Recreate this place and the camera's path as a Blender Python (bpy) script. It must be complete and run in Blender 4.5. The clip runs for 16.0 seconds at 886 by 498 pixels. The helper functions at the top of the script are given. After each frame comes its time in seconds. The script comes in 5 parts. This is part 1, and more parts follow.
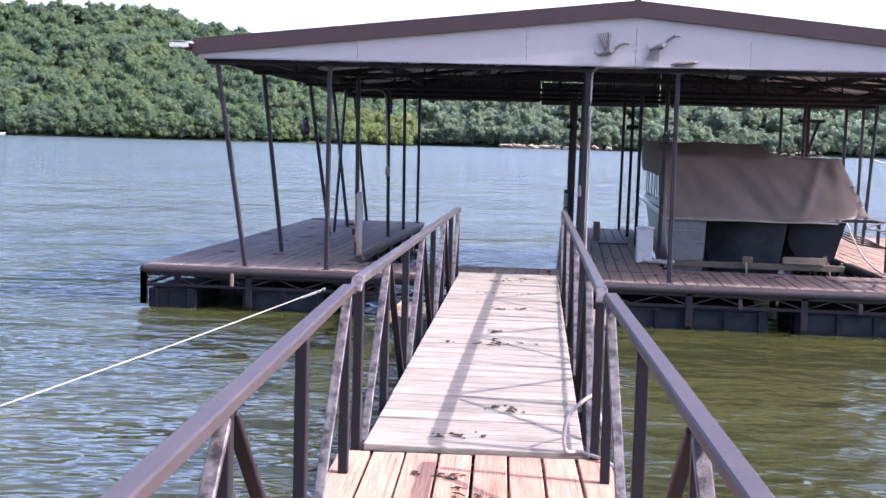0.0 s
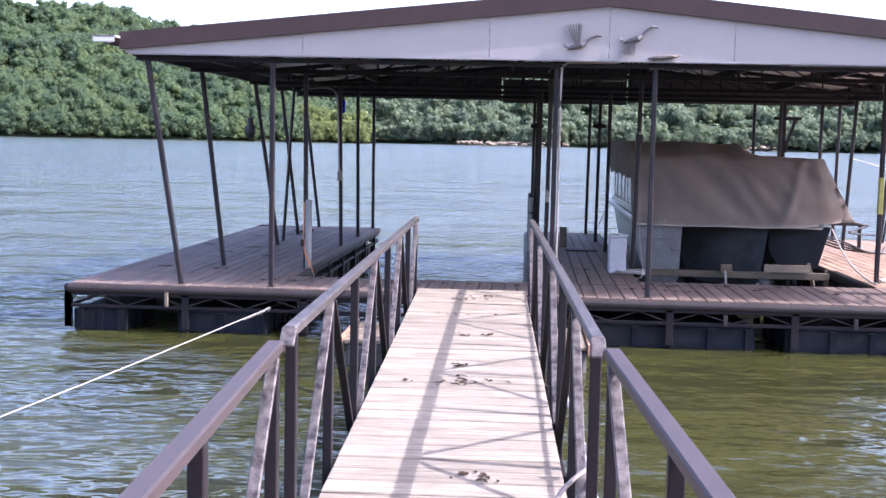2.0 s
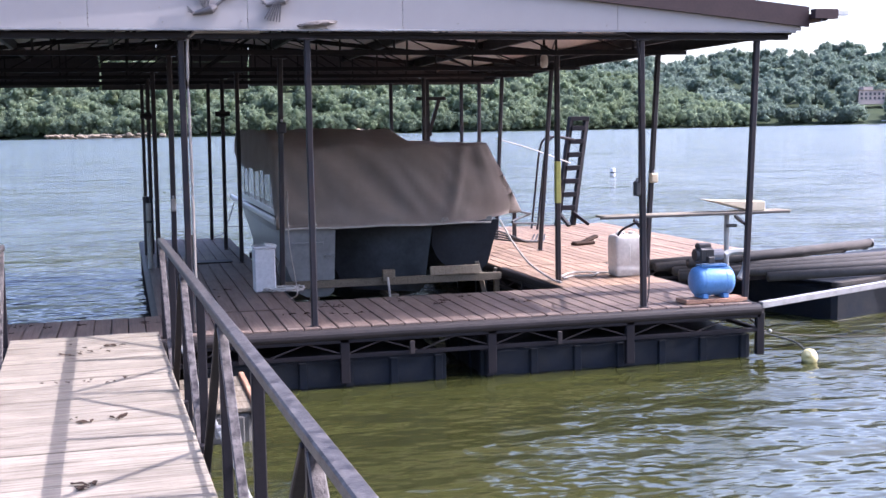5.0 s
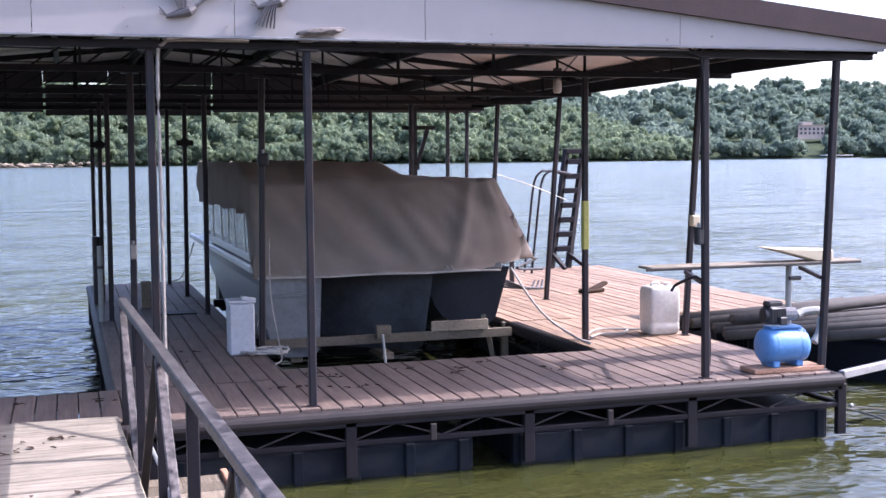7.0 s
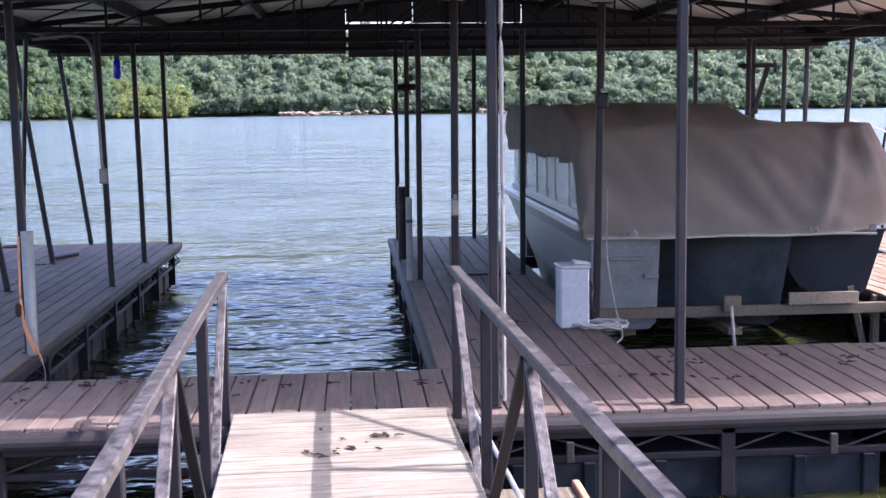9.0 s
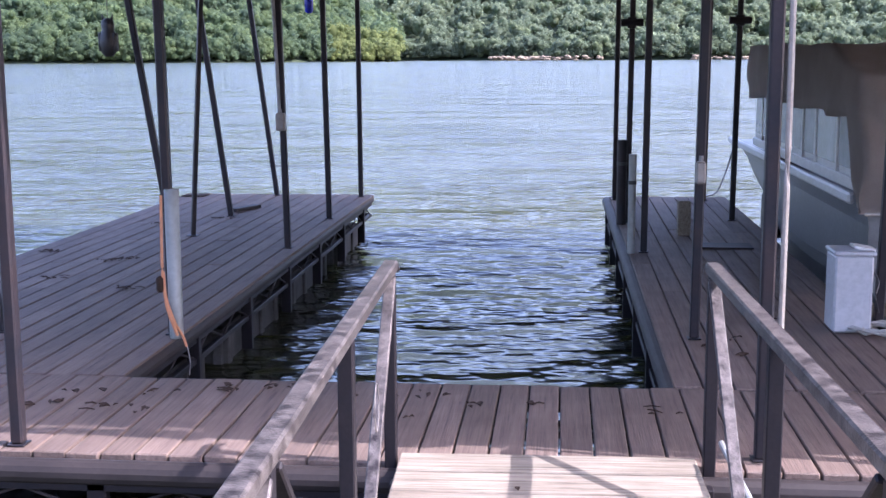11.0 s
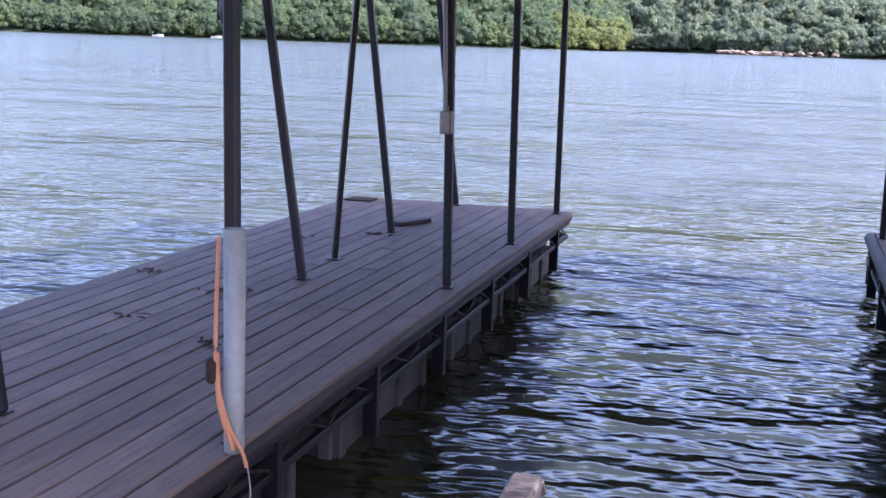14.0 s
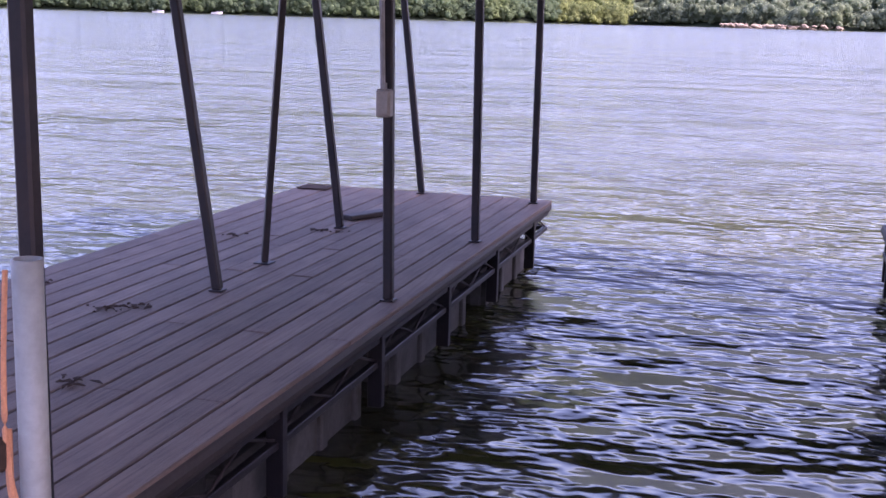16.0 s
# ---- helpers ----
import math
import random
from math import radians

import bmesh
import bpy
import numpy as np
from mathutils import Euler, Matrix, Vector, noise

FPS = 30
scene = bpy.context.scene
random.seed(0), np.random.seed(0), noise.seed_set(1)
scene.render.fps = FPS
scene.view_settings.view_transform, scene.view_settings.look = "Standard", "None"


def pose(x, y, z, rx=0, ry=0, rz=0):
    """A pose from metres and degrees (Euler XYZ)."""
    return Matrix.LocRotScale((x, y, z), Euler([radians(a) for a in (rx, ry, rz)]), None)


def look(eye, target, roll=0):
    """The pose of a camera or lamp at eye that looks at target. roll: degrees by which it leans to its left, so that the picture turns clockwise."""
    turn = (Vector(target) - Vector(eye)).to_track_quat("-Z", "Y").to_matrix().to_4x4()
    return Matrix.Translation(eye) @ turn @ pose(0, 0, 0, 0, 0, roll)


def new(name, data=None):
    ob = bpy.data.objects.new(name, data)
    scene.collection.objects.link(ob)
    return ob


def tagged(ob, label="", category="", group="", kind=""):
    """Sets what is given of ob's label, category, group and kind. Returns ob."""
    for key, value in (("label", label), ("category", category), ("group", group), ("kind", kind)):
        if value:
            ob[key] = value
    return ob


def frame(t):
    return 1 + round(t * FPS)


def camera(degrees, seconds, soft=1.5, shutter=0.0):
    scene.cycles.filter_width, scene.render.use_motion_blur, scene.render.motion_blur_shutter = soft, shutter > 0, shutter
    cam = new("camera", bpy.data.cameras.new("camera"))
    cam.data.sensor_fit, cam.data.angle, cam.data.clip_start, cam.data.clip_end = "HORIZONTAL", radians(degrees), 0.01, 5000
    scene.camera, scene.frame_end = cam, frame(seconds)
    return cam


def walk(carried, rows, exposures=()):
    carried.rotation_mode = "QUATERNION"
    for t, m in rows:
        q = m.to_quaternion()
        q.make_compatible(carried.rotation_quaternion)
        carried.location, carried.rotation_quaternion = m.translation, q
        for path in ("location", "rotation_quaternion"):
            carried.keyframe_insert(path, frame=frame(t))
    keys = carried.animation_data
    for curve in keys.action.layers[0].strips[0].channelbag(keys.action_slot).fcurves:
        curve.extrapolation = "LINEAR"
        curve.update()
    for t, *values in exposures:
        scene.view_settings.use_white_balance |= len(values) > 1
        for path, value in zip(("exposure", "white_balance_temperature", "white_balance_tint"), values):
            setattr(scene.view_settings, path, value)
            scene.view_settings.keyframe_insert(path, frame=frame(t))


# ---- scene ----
cam = camera(40.4, 16.0)
PATH = [
    (0, (0.557, 0.671, 1.491), (0.348, 2.652, 1.317), 1.6),
    (0.5, (0.633, 0.892, 1.509), (0.421, 2.873, 1.334), 1.5),
    (1, (0.518, 1.193, 1.509), (0.31, 3.175, 1.335), 1.5),
    (1.5, (0.466, 1.49, 1.531), (0.279, 3.474, 1.356), 1.2),
    (2, (0.439, 1.919, 1.554), (0.299, 3.907, 1.377), 1.2),
    (2.5, (0.402, 2.4, 1.545), (0.459, 4.391, 1.356), 1.3),
    (3, (0.371, 2.815, 1.549), (0.568, 4.796, 1.352), 0.5),
    (3.5, (0.338, 3.263, 1.563), (0.611, 5.233, 1.355), -0.2),
    (4, (0.311, 3.664, 1.603), (0.739, 5.602, 1.352), -1.1),
    (4.5, (0.295, 4.127, 1.586), (0.757, 6.059, 1.354), -1.1),
    (5, (0.236, 4.6, 1.591), (0.739, 6.526, 1.394), -1.0),
    (7.5, (0.162, 6.891, 1.616), (0.756, 8.796, 1.478), -0.6),
    (8, (0.113, 7.163, 1.604), (0.499, 9.12, 1.457), -1.4),
    (8.5, (-0.014, 7.62, 1.579), (0.18, 9.599, 1.372), -1.1),
    (9, (-0.031, 8.13, 1.577), (0.113, 10.111, 1.35), -0.8),
    (9.5, (-0.064, 8.558, 1.575), (-0.033, 10.543, 1.339), -0.7),
    (12, (-0.097, 10.744, 1.506), (-0.418, 12.688, 1.159), 0.9),
    (12.5, (-0.185, 11.165, 1.523), (-0.604, 13.096, 1.211), 1.5),
    (13, (-0.206, 11.596, 1.498), (-0.716, 13.51, 1.22), 0.8),
    (13.5, (-0.24, 11.953, 1.478), (-0.789, 13.853, 1.182), 1.2),
    (14, (-0.33, 12.346, 1.505), (-0.867, 14.243, 1.167), 1.9),
    (14.5, (-0.315, 12.718, 1.502), (-0.848, 14.616, 1.164), 1.8),
    (15, (-0.275, 13.021, 1.484), (-0.811, 14.918, 1.147), 1.6),
    (15.5, (-0.308, 13.275, 1.485), (-0.846, 15.17, 1.137), 1.8),
    (16, (-0.354, 13.612, 1.461), (-0.893, 15.501, 1.083), 1.6),
]
EXPOSURES = [(0, 2.02, 5700, 29), (2.5, 2.11, 5720, 28), (4, 2.11, 5720, 26), (5, 1.93, 5700, 26), (7.5, 1.95, 5700, 27), (8.5, 2.24, 5700, 28), (9, 2.22, 5700, 28), (9.5, 2.24, 5700, 28), (12.5, 2.28, 5680, 34), (14.5, 2.25, 5720, 36), (15, 2.2, 5850, 40), (15.5, 2.2, 5950, 45), (16, 2.27, 6150, 54)]
walk(cam, [(t, look(eye, target, roll)) for t, eye, target, roll in PATH], EXPOSURES)


# ---- world and sun ----
SUN_DIR = Vector((2.35, -0.3, 2.4)).normalized()
world = bpy.data.worlds.new("sky")
scene.world = world
world.use_nodes = True
wn = world.node_tree.nodes
sky = wn.new("ShaderNodeTexSky")
sky.sky_type = "NISHITA"
sky.sun_disc = False
sky.sun_elevation = math.asin(SUN_DIR.z)
sky.sun_rotation = math.atan2(SUN_DIR.x, SUN_DIR.y)
sky.air_density = 1.0
sky.dust_density = 4.0
sky.altitude = 200
wn["Background"].inputs["Strength"].default_value = 0.15
world.node_tree.links.new(sky.outputs[0], wn["Background"].inputs["Color"])
sun_data = bpy.data.lights.new("sun", "SUN")
sun_data.energy = 2.7
sun_data.angle = radians(0.55)
sun_data.color = (1.0, 0.95, 0.87)
sun = new("sun", sun_data)
sun.matrix_world = look(SUN_DIR * 60, (0, 0, 0))


# ---- materials ----
def principled(name):
    m = bpy.data.materials.new(name)
    m.use_nodes = True
    return m, m.node_tree.nodes, m.node_tree.links, m.node_tree.nodes["Principled BSDF"]


def ramp_of(nodes, links, fac, stops):
    r = nodes.new("ShaderNodeValToRGB")
    r.color_ramp.elements[0].position, r.color_ramp.elements[0].color = stops[0][0], (*stops[0][1], 1)
    r.color_ramp.elements[1].position, r.color_ramp.elements[1].color = stops[-1][0], (*stops[-1][1], 1)
    for p, c in stops[1:-1]:
        e = r.color_ramp.elements.new(p)
        e.color = (*c, 1)
    links.new(fac, r.inputs[0])
    return r.outputs[0]


def noise_of(nodes, links, vec, scale, detail=4.0, rough=0.6):
    n = nodes.new("ShaderNodeTexNoise")
    n.inputs["Scale"].default_value = scale
    n.inputs["Detail"].default_value = detail
    n.inputs["Roughness"].default_value = rough
    links.new(vec, n.inputs["Vector"])
    return n.outputs["Fac"]


def mapped(nodes, links, scale=(1, 1, 1), shift=True):
    co = nodes.new("ShaderNodeTexCoord")
    mp = nodes.new("ShaderNodeMapping")
    mp.inputs["Scale"].default_value = scale
    links.new(co.outputs["Object"], mp.inputs["Vector"])
    if shift:
        info = nodes.new("ShaderNodeObjectInfo")
        mul = nodes.new("ShaderNodeMath")
        mul.operation = "MULTIPLY"
        mul.inputs[1].default_value = 37.0
        links.new(info.outputs["Random"], mul.inputs[0])
        links.new(mul.outputs[0], mp.inputs["Location"])
    return mp.outputs["Vector"]


def mix_of(nodes, links, fac, a, b, mode="MIX"):
    m = nodes.new("ShaderNodeMix")
    m.data_type = "RGBA"
    m.blend_type = mode
    for sock, v in ((m.inputs[0], fac), (m.inputs[6], a), (m.inputs[7], b)):
        if isinstance(v, (int, float)):
            sock.default_value = v
        elif isinstance(v, tuple):
            sock.default_value = (*v, 1)
        else:
            links.new(v, sock)
    return m.outputs[2]


def bumped(nodes, links, bsdf, height, strength, distance):
    b = nodes.new("ShaderNodeBump")
    b.inputs["Strength"].default_value = strength
    b.inputs["Distance"].default_value = distance
    links.new(height, b.inputs["Height"])
    links.new(b.outputs[0], bsdf.inputs["Normal"])


def surface(name, base, dark, rough=0.6, metal=0.0, coarse=3.0, fine=40.0, wear=0.5, bump=0.2, depth=0.004, grain=0.35, spec=0.5):
    """Two-scale mottled surface: base with dark stains and fine grain."""
    m, n, l, b = principled(name)
    v = mapped(n, l)
    big = noise_of(n, l, v, coarse, 5)
    small = noise_of(n, l, v, fine, 3)
    c1 = ramp_of(n, l, big, [(0.35, dark), (0.65, base)])
    c2 = mix_of(n, l, wear, base, c1)
    c3 = mix_of(n, l, grain, c2, ramp_of(n, l, small, [(0.3, (0.45, 0.45, 0.45)), (0.7, (1, 1, 1))]), "MULTIPLY")
    l.new(c3, b.inputs["Base Color"])
    rr = n.new("ShaderNodeMapRange")
    rr.inputs["To Min"].default_value = max(0.05, rough - 0.12)
    rr.inputs["To Max"].default_value = min(1.0, rough + 0.12)
    l.new(big, rr.inputs["Value"])
    l.new(rr.outputs[0], b.inputs["Roughness"])
    b.inputs["Metallic"].default_value = metal
    b.inputs["Specular IOR Level"].default_value = spec
    bumped(n, l, b, small, bump, depth)
    return m


def timber(name, pale, mid, dark, rough=0.75, streak=0.8, spread=0.35):
    """Weathered board, grain along local Y, every board its own shade."""
    m, n, l, b = principled(name)
    v = mapped(n, l, (26, 1.1, 26))
    grain = noise_of(n, l, v, 2.2, 6, 0.7)
    fine = noise_of(n, l, mapped(n, l, (120, 3.0, 120)), 1.5, 3)
    blot = noise_of(n, l, mapped(n, l), 2.6, 5)
    c = ramp_of(n, l, grain, [(0.28, dark), (0.45, mid), (0.68, pale)])
    c = mix_of(n, l, streak * 0.5, c, ramp_of(n, l, fine, [(0.3, (0.35, 0.33, 0.31)), (0.62, (1, 1, 1))]), "MULTIPLY")
    c = mix_of(n, l, 0.55, c, ramp_of(n, l, blot, [(0.3, (0.55, 0.53, 0.52)), (0.6, (1, 1, 1))]), "MULTIPLY")
    crack = noise_of(n, l, mapped(n, l, (70, 0.6, 70)), 1.3, 2)
    c = mix_of(n, l, streak * 0.8, c, ramp_of(n, l, crack, [(0.60, (1, 1, 1)), (0.68, (0.28, 0.25, 0.23))]), "MULTIPLY")
    info = n.new("ShaderNodeObjectInfo")
    shade = n.new("ShaderNodeMapRange")
    shade.inputs["To Min"].default_value = 1.0 - spread
    shade.inputs["To Max"].default_value = 1.0 + spread * 0.4
    l.new(info.outputs["Random"], shade.inputs["Value"])
    hsv = n.new("ShaderNodeHueSaturation")
    l.new(shade.outputs[0], hsv.inputs["Value"])
    l.new(c, hsv.inputs["Color"])
    l.new(hsv.outputs[0], b.inputs["Base Color"])
    b.inputs["Roughness"].default_value = rough
    b.inputs["Specular IOR Level"].default_value = 0.22
    add = n.new("ShaderNodeMath")
    l.new(grain, add.inputs[0])
    l.new(fine, add.inputs[1])
    bumped(n, l, b, add.outputs[0], 0.5, 0.006)
    return m


def leafy(name, pale, mid, dark):
    m, n, l, b = principled(name)
    geo = n.new("ShaderNodeNewGeometry")
    co = n.new("ShaderNodeTexCoord")
    patch = noise_of(n, l, co.outputs["Object"], 0.035, 3)
    tone = noise_of(n, l, co.outputs["Object"], 0.35, 3)
    c = ramp_of(n, l, geo.outputs["Random Per Island"], [(0.0, dark), (0.5, mid), (1.0, pale)])
    c = mix_of(n, l, 0.6, c, ramp_of(n, l, patch, [(0.35, dark), (0.5, mid), (0.66, pale)]))
    c = mix_of(n, l, 0.35, c, ramp_of(n, l, tone, [(0.35, (0.5, 0.5, 0.5)), (0.65, (1, 1, 1))]), "MULTIPLY")
    l.new(c, b.inputs["Base Color"])
    b.inputs["Roughness"].default_value = 0.9
    b.inputs["Specular IOR Level"].default_value = 0.05
    thin = n.new("ShaderNodeBsdfTranslucent")
    l.new(c, thin.inputs["Color"])
    both = n.new("ShaderNodeMixShader")
    both.inputs[0].default_value = 0.68
    l.new(b.outputs[0], both.inputs[1])
    l.new(thin.outputs[0], both.inputs[2])
    l.new(both.outputs[0], n["Material Output"].inputs["Surface"])
    return m


M_DECK = timber("dock_paint", (0.202, 0.150, 0.122), (0.155, 0.112, 0.091), (0.083, 0.06, 0.051), 0.7, 0.22, 0.2)
# lighter copy of the dock paint: worn boards with the sunlight coloured in
M_DECK_SUNLIT = timber("dock_paint_sunlit", (0.40, 0.285, 0.195), (0.285, 0.19, 0.132), (0.12, 0.08, 0.06), 0.75, 0.5, 0.22)
M_GANG = timber("grey_timber", (0.355, 0.313, 0.243), (0.255, 0.22, 0.17), (0.10, 0.082, 0.064), 0.85, 0.75, 0.14)
M_RAMP = timber("red_timber", (0.50, 0.30, 0.195), (0.40, 0.225, 0.145), (0.17, 0.09, 0.058), 0.75, 0.7, 0.2)
M_RAWWOOD = timber("raw_timber", (0.27, 0.23, 0.175), (0.20, 0.165, 0.12), (0.10, 0.08, 0.06))
M_STEEL = surface("brown_steel", (0.013, 0.012, 0.015), (0.026, 0.02, 0.02), 0.5, 0.0, 6, 70, 0.4, spec=0.16)
M_POST = surface("post_steel", (0.018, 0.018, 0.023), (0.042, 0.028, 0.026), 0.42, 0.0, 5, 60, 0.5, spec=0.2)
M_RAILCAP = surface("worn_cap", (0.15, 0.132, 0.122), (0.026, 0.022, 0.023), 0.42, 0.3, 22, 110, 1.0, 0.5, spec=0.3)
M_RAILCAP_BROWN = surface("brown_cap", (0.064, 0.05, 0.049), (0.038, 0.03, 0.03), 0.5, 0.0, 9, 80, 0.7, spec=0.22)
M_GALV = surface("galvanised", (0.27, 0.27, 0.275), (0.16, 0.155, 0.155), 0.5, 0.3, 8, 60, 0.6)
M_BEAM = surface("edge_beam", (0.037, 0.03, 0.029), (0.02, 0.017, 0.017), 0.6, 0.0, 5, 50, 0.6, spec=0.2)
M_FLOAT = surface("float_plastic", (0.010, 0.014, 0.022), (0.022, 0.023, 0.024), 0.6, 0.0, 4, 40, 0.7, spec=0.12)
M_FLOAT_PALE = surface("float_concrete", (0.10, 0.097, 0.092), (0.04, 0.037, 0.032), 0.8, 0.0, 4, 40, 0.8, spec=0.2)
M_WHITE = surface("gable_paint", (0.33, 0.305, 0.295), (0.29, 0.27, 0.26), 0.6, 0.0, 1.2, 9, 0.5, 0.0, 0.004, 0.06, spec=0.3)
M_BROWN = surface("barge_paint", (0.06, 0.038, 0.037), (0.038, 0.026, 0.026), 0.5, 0.0, 6, 60, 0.5, 0.1, spec=0.2)
M_ROOF = surface("roof_sheet", (0.74, 0.68, 0.65), (0.55, 0.47, 0.43), 0.45, 0.25, 2, 25, 0.6, 0.1)
# dark base colour holds the backlit shade of the rear gable
M_BACKLITPANEL = surface("back_panel", (0.085, 0.075, 0.078), (0.055, 0.048, 0.05), 0.7, 0.0, 2, 25, 0.6, 0.1, spec=0.1)
M_CANVAS = surface("canvas", (0.405, 0.345, 0.30), (0.30, 0.252, 0.218), 0.85, 0.0, 1.8, 220, 0.7, 0.25, 0.002, spec=0.1)
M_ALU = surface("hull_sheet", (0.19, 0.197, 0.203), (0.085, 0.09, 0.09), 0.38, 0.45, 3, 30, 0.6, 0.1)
# hull sheet again in two darker greys, shade put into the colour
M_HULL_DEEPSHADE = surface("hull_deep_shade", (0.04, 0.042, 0.048), (0.022, 0.022, 0.025), 0.5, 0.2, 3, 30, 0.6, 0.1, spec=0.2)
M_HULL_HALFSHADE = surface("hull_half_shade", (0.09, 0.095, 0.103), (0.035, 0.038, 0.042), 0.45, 0.3, 2.5, 30, 0.8, 0.1, spec=0.25)
M_BOATWHITE = surface("boat_white", (0.62, 0.62, 0.60), (0.45, 0.44, 0.41), 0.4, 0.0, 4, 40, 0.5, 0.05)
M_VINYL = surface("clear_vinyl", (0.30, 0.33, 0.34), (0.20, 0.22, 0.22), 0.15, 0.0, 5, 30, 0.6, 0.05)
M_PLASTIC = surface("white_plastic", (0.47, 0.475, 0.49), (0.38, 0.375, 0.37), 0.4, 0.0, 4, 30, 0.4, 0.05)
M_JUG = surface("translucent_plastic", (0.60, 0.565, 0.51), (0.50, 0.465, 0.41), 0.4, 0.0, 5, 30, 0.5, 0.05)
M_PVC = surface("pvc", (0.29, 0.30, 0.285), (0.21, 0.21, 0.19), 0.45, 0.0, 7, 30, 0.5, 0.05)
M_BLUE = surface("tank_blue", (0.10, 0.25, 0.50), (0.07, 0.18, 0.38), 0.42, 0.0, 5, 40, 0.5, 0.05)
M_BLACK = surface("black_plastic", (0.02, 0.02, 0.022), (0.04, 0.037, 0.035), 0.45, 0.0, 6, 50, 0.5)
M_ROPE = surface("rope_fibre", (0.42, 0.40, 0.36), (0.30, 0.27, 0.24), 0.85, 0.0, 20, 200, 0.6, 0.4, 0.002)
M_STRAP = surface("orange_strap", (0.62, 0.27, 0.13), (0.42, 0.17, 0.09), 0.75, 0.0, 15, 120, 0.6)
M_TAPE = surface("yellow_tape", (0.42, 0.40, 0.09), (0.26, 0.24, 0.06), 0.5, 0.0, 8, 60, 0.6)
M_BEIGE = surface("beige_board", (0.62, 0.52, 0.36), (0.45, 0.37, 0.25), 0.55, 0.0, 8, 60, 0.5)
M_YELLOW = surface("yellow_plastic", (0.70, 0.62, 0.30), (0.52, 0.44, 0.2), 0.4, 0.0, 8, 60, 0.4)
M_COBALT = surface("cobalt_glass", (0.02, 0.03, 0.55), (0.01, 0.02, 0.3), 0.2, 0.0, 8, 60, 0.4)
M_OUTLET = surface("outlet_box", (0.30, 0.27, 0.24), (0.18, 0.15, 0.13), 0.5, 0.3, 15, 80, 0.5)
M_PEWTER = surface("pewter", (0.15, 0.14, 0.14), (0.08, 0.07, 0.07), 0.45, 0.4, 18, 90, 0.7)
M_NEST = surface("torn_wood", (0.17, 0.15, 0.14), (0.06, 0.048, 0.043), 0.9, 0.0, 25, 90, 0.8, 0.6, 0.01)
M_DEBRIS = surface("wet_leaf", (0.055, 0.035, 0.025), (0.03, 0.02, 0.015), 0.85, 0.0, 20, 90, 0.6, spec=0.1)
M_TUBE = surface("dark_tube", (0.085, 0.078, 0.072), (0.05, 0.045, 0.04), 0.8, 0.0, 6, 50, 0.6, spec=0.15)
M_STUCCO = surface("house_wall", (0.34, 0.29, 0.265), (0.27, 0.23, 0.21), 0.8, 0.0, 0.2, 3, 0.5)
M_GLASSDARK = surface("house_glass", (0.05, 0.06, 0.07), (0.03, 0.035, 0.04), 0.15, 0.0, 1, 5, 0.4)
M_EARTH = surface("bank_earth", (0.17, 0.135, 0.09), (0.09, 0.08, 0.05), 0.95, 0.0, 0.6, 14, 0.8, 0.6, 0.03, spec=0.1)
M_FOREST = surface("forest_floor", (0.055, 0.072, 0.04), (0.035, 0.05, 0.03), 0.95, 0.0, 0.05, 0.8, 0.8, 0.3, 0.05, spec=0.05)
M_ROCK = surface("shore_rock", (0.26, 0.21, 0.15), (0.14, 0.115, 0.085), 0.9, 0.0, 0.3, 3, 0.7, 0.5, 0.1)
# near to far leaf colours hold haze, paler and bluer with distance
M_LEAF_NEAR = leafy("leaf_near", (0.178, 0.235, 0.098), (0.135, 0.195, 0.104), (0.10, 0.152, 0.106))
M_LEAF_MID_HAZE = leafy("leaf_mid_haze", (0.225, 0.278, 0.155), (0.20, 0.255, 0.162), (0.178, 0.232, 0.165))
M_LEAF_FAR_HAZE = leafy("leaf_far_haze", (0.225, 0.285, 0.21), (0.20, 0.26, 0.205), (0.178, 0.232, 0.195))
M_LEAF_BRIGHT = leafy("leaf_bright", (0.27, 0.305, 0.10), (0.215, 0.26, 0.098), (0.15, 0.19, 0.085))


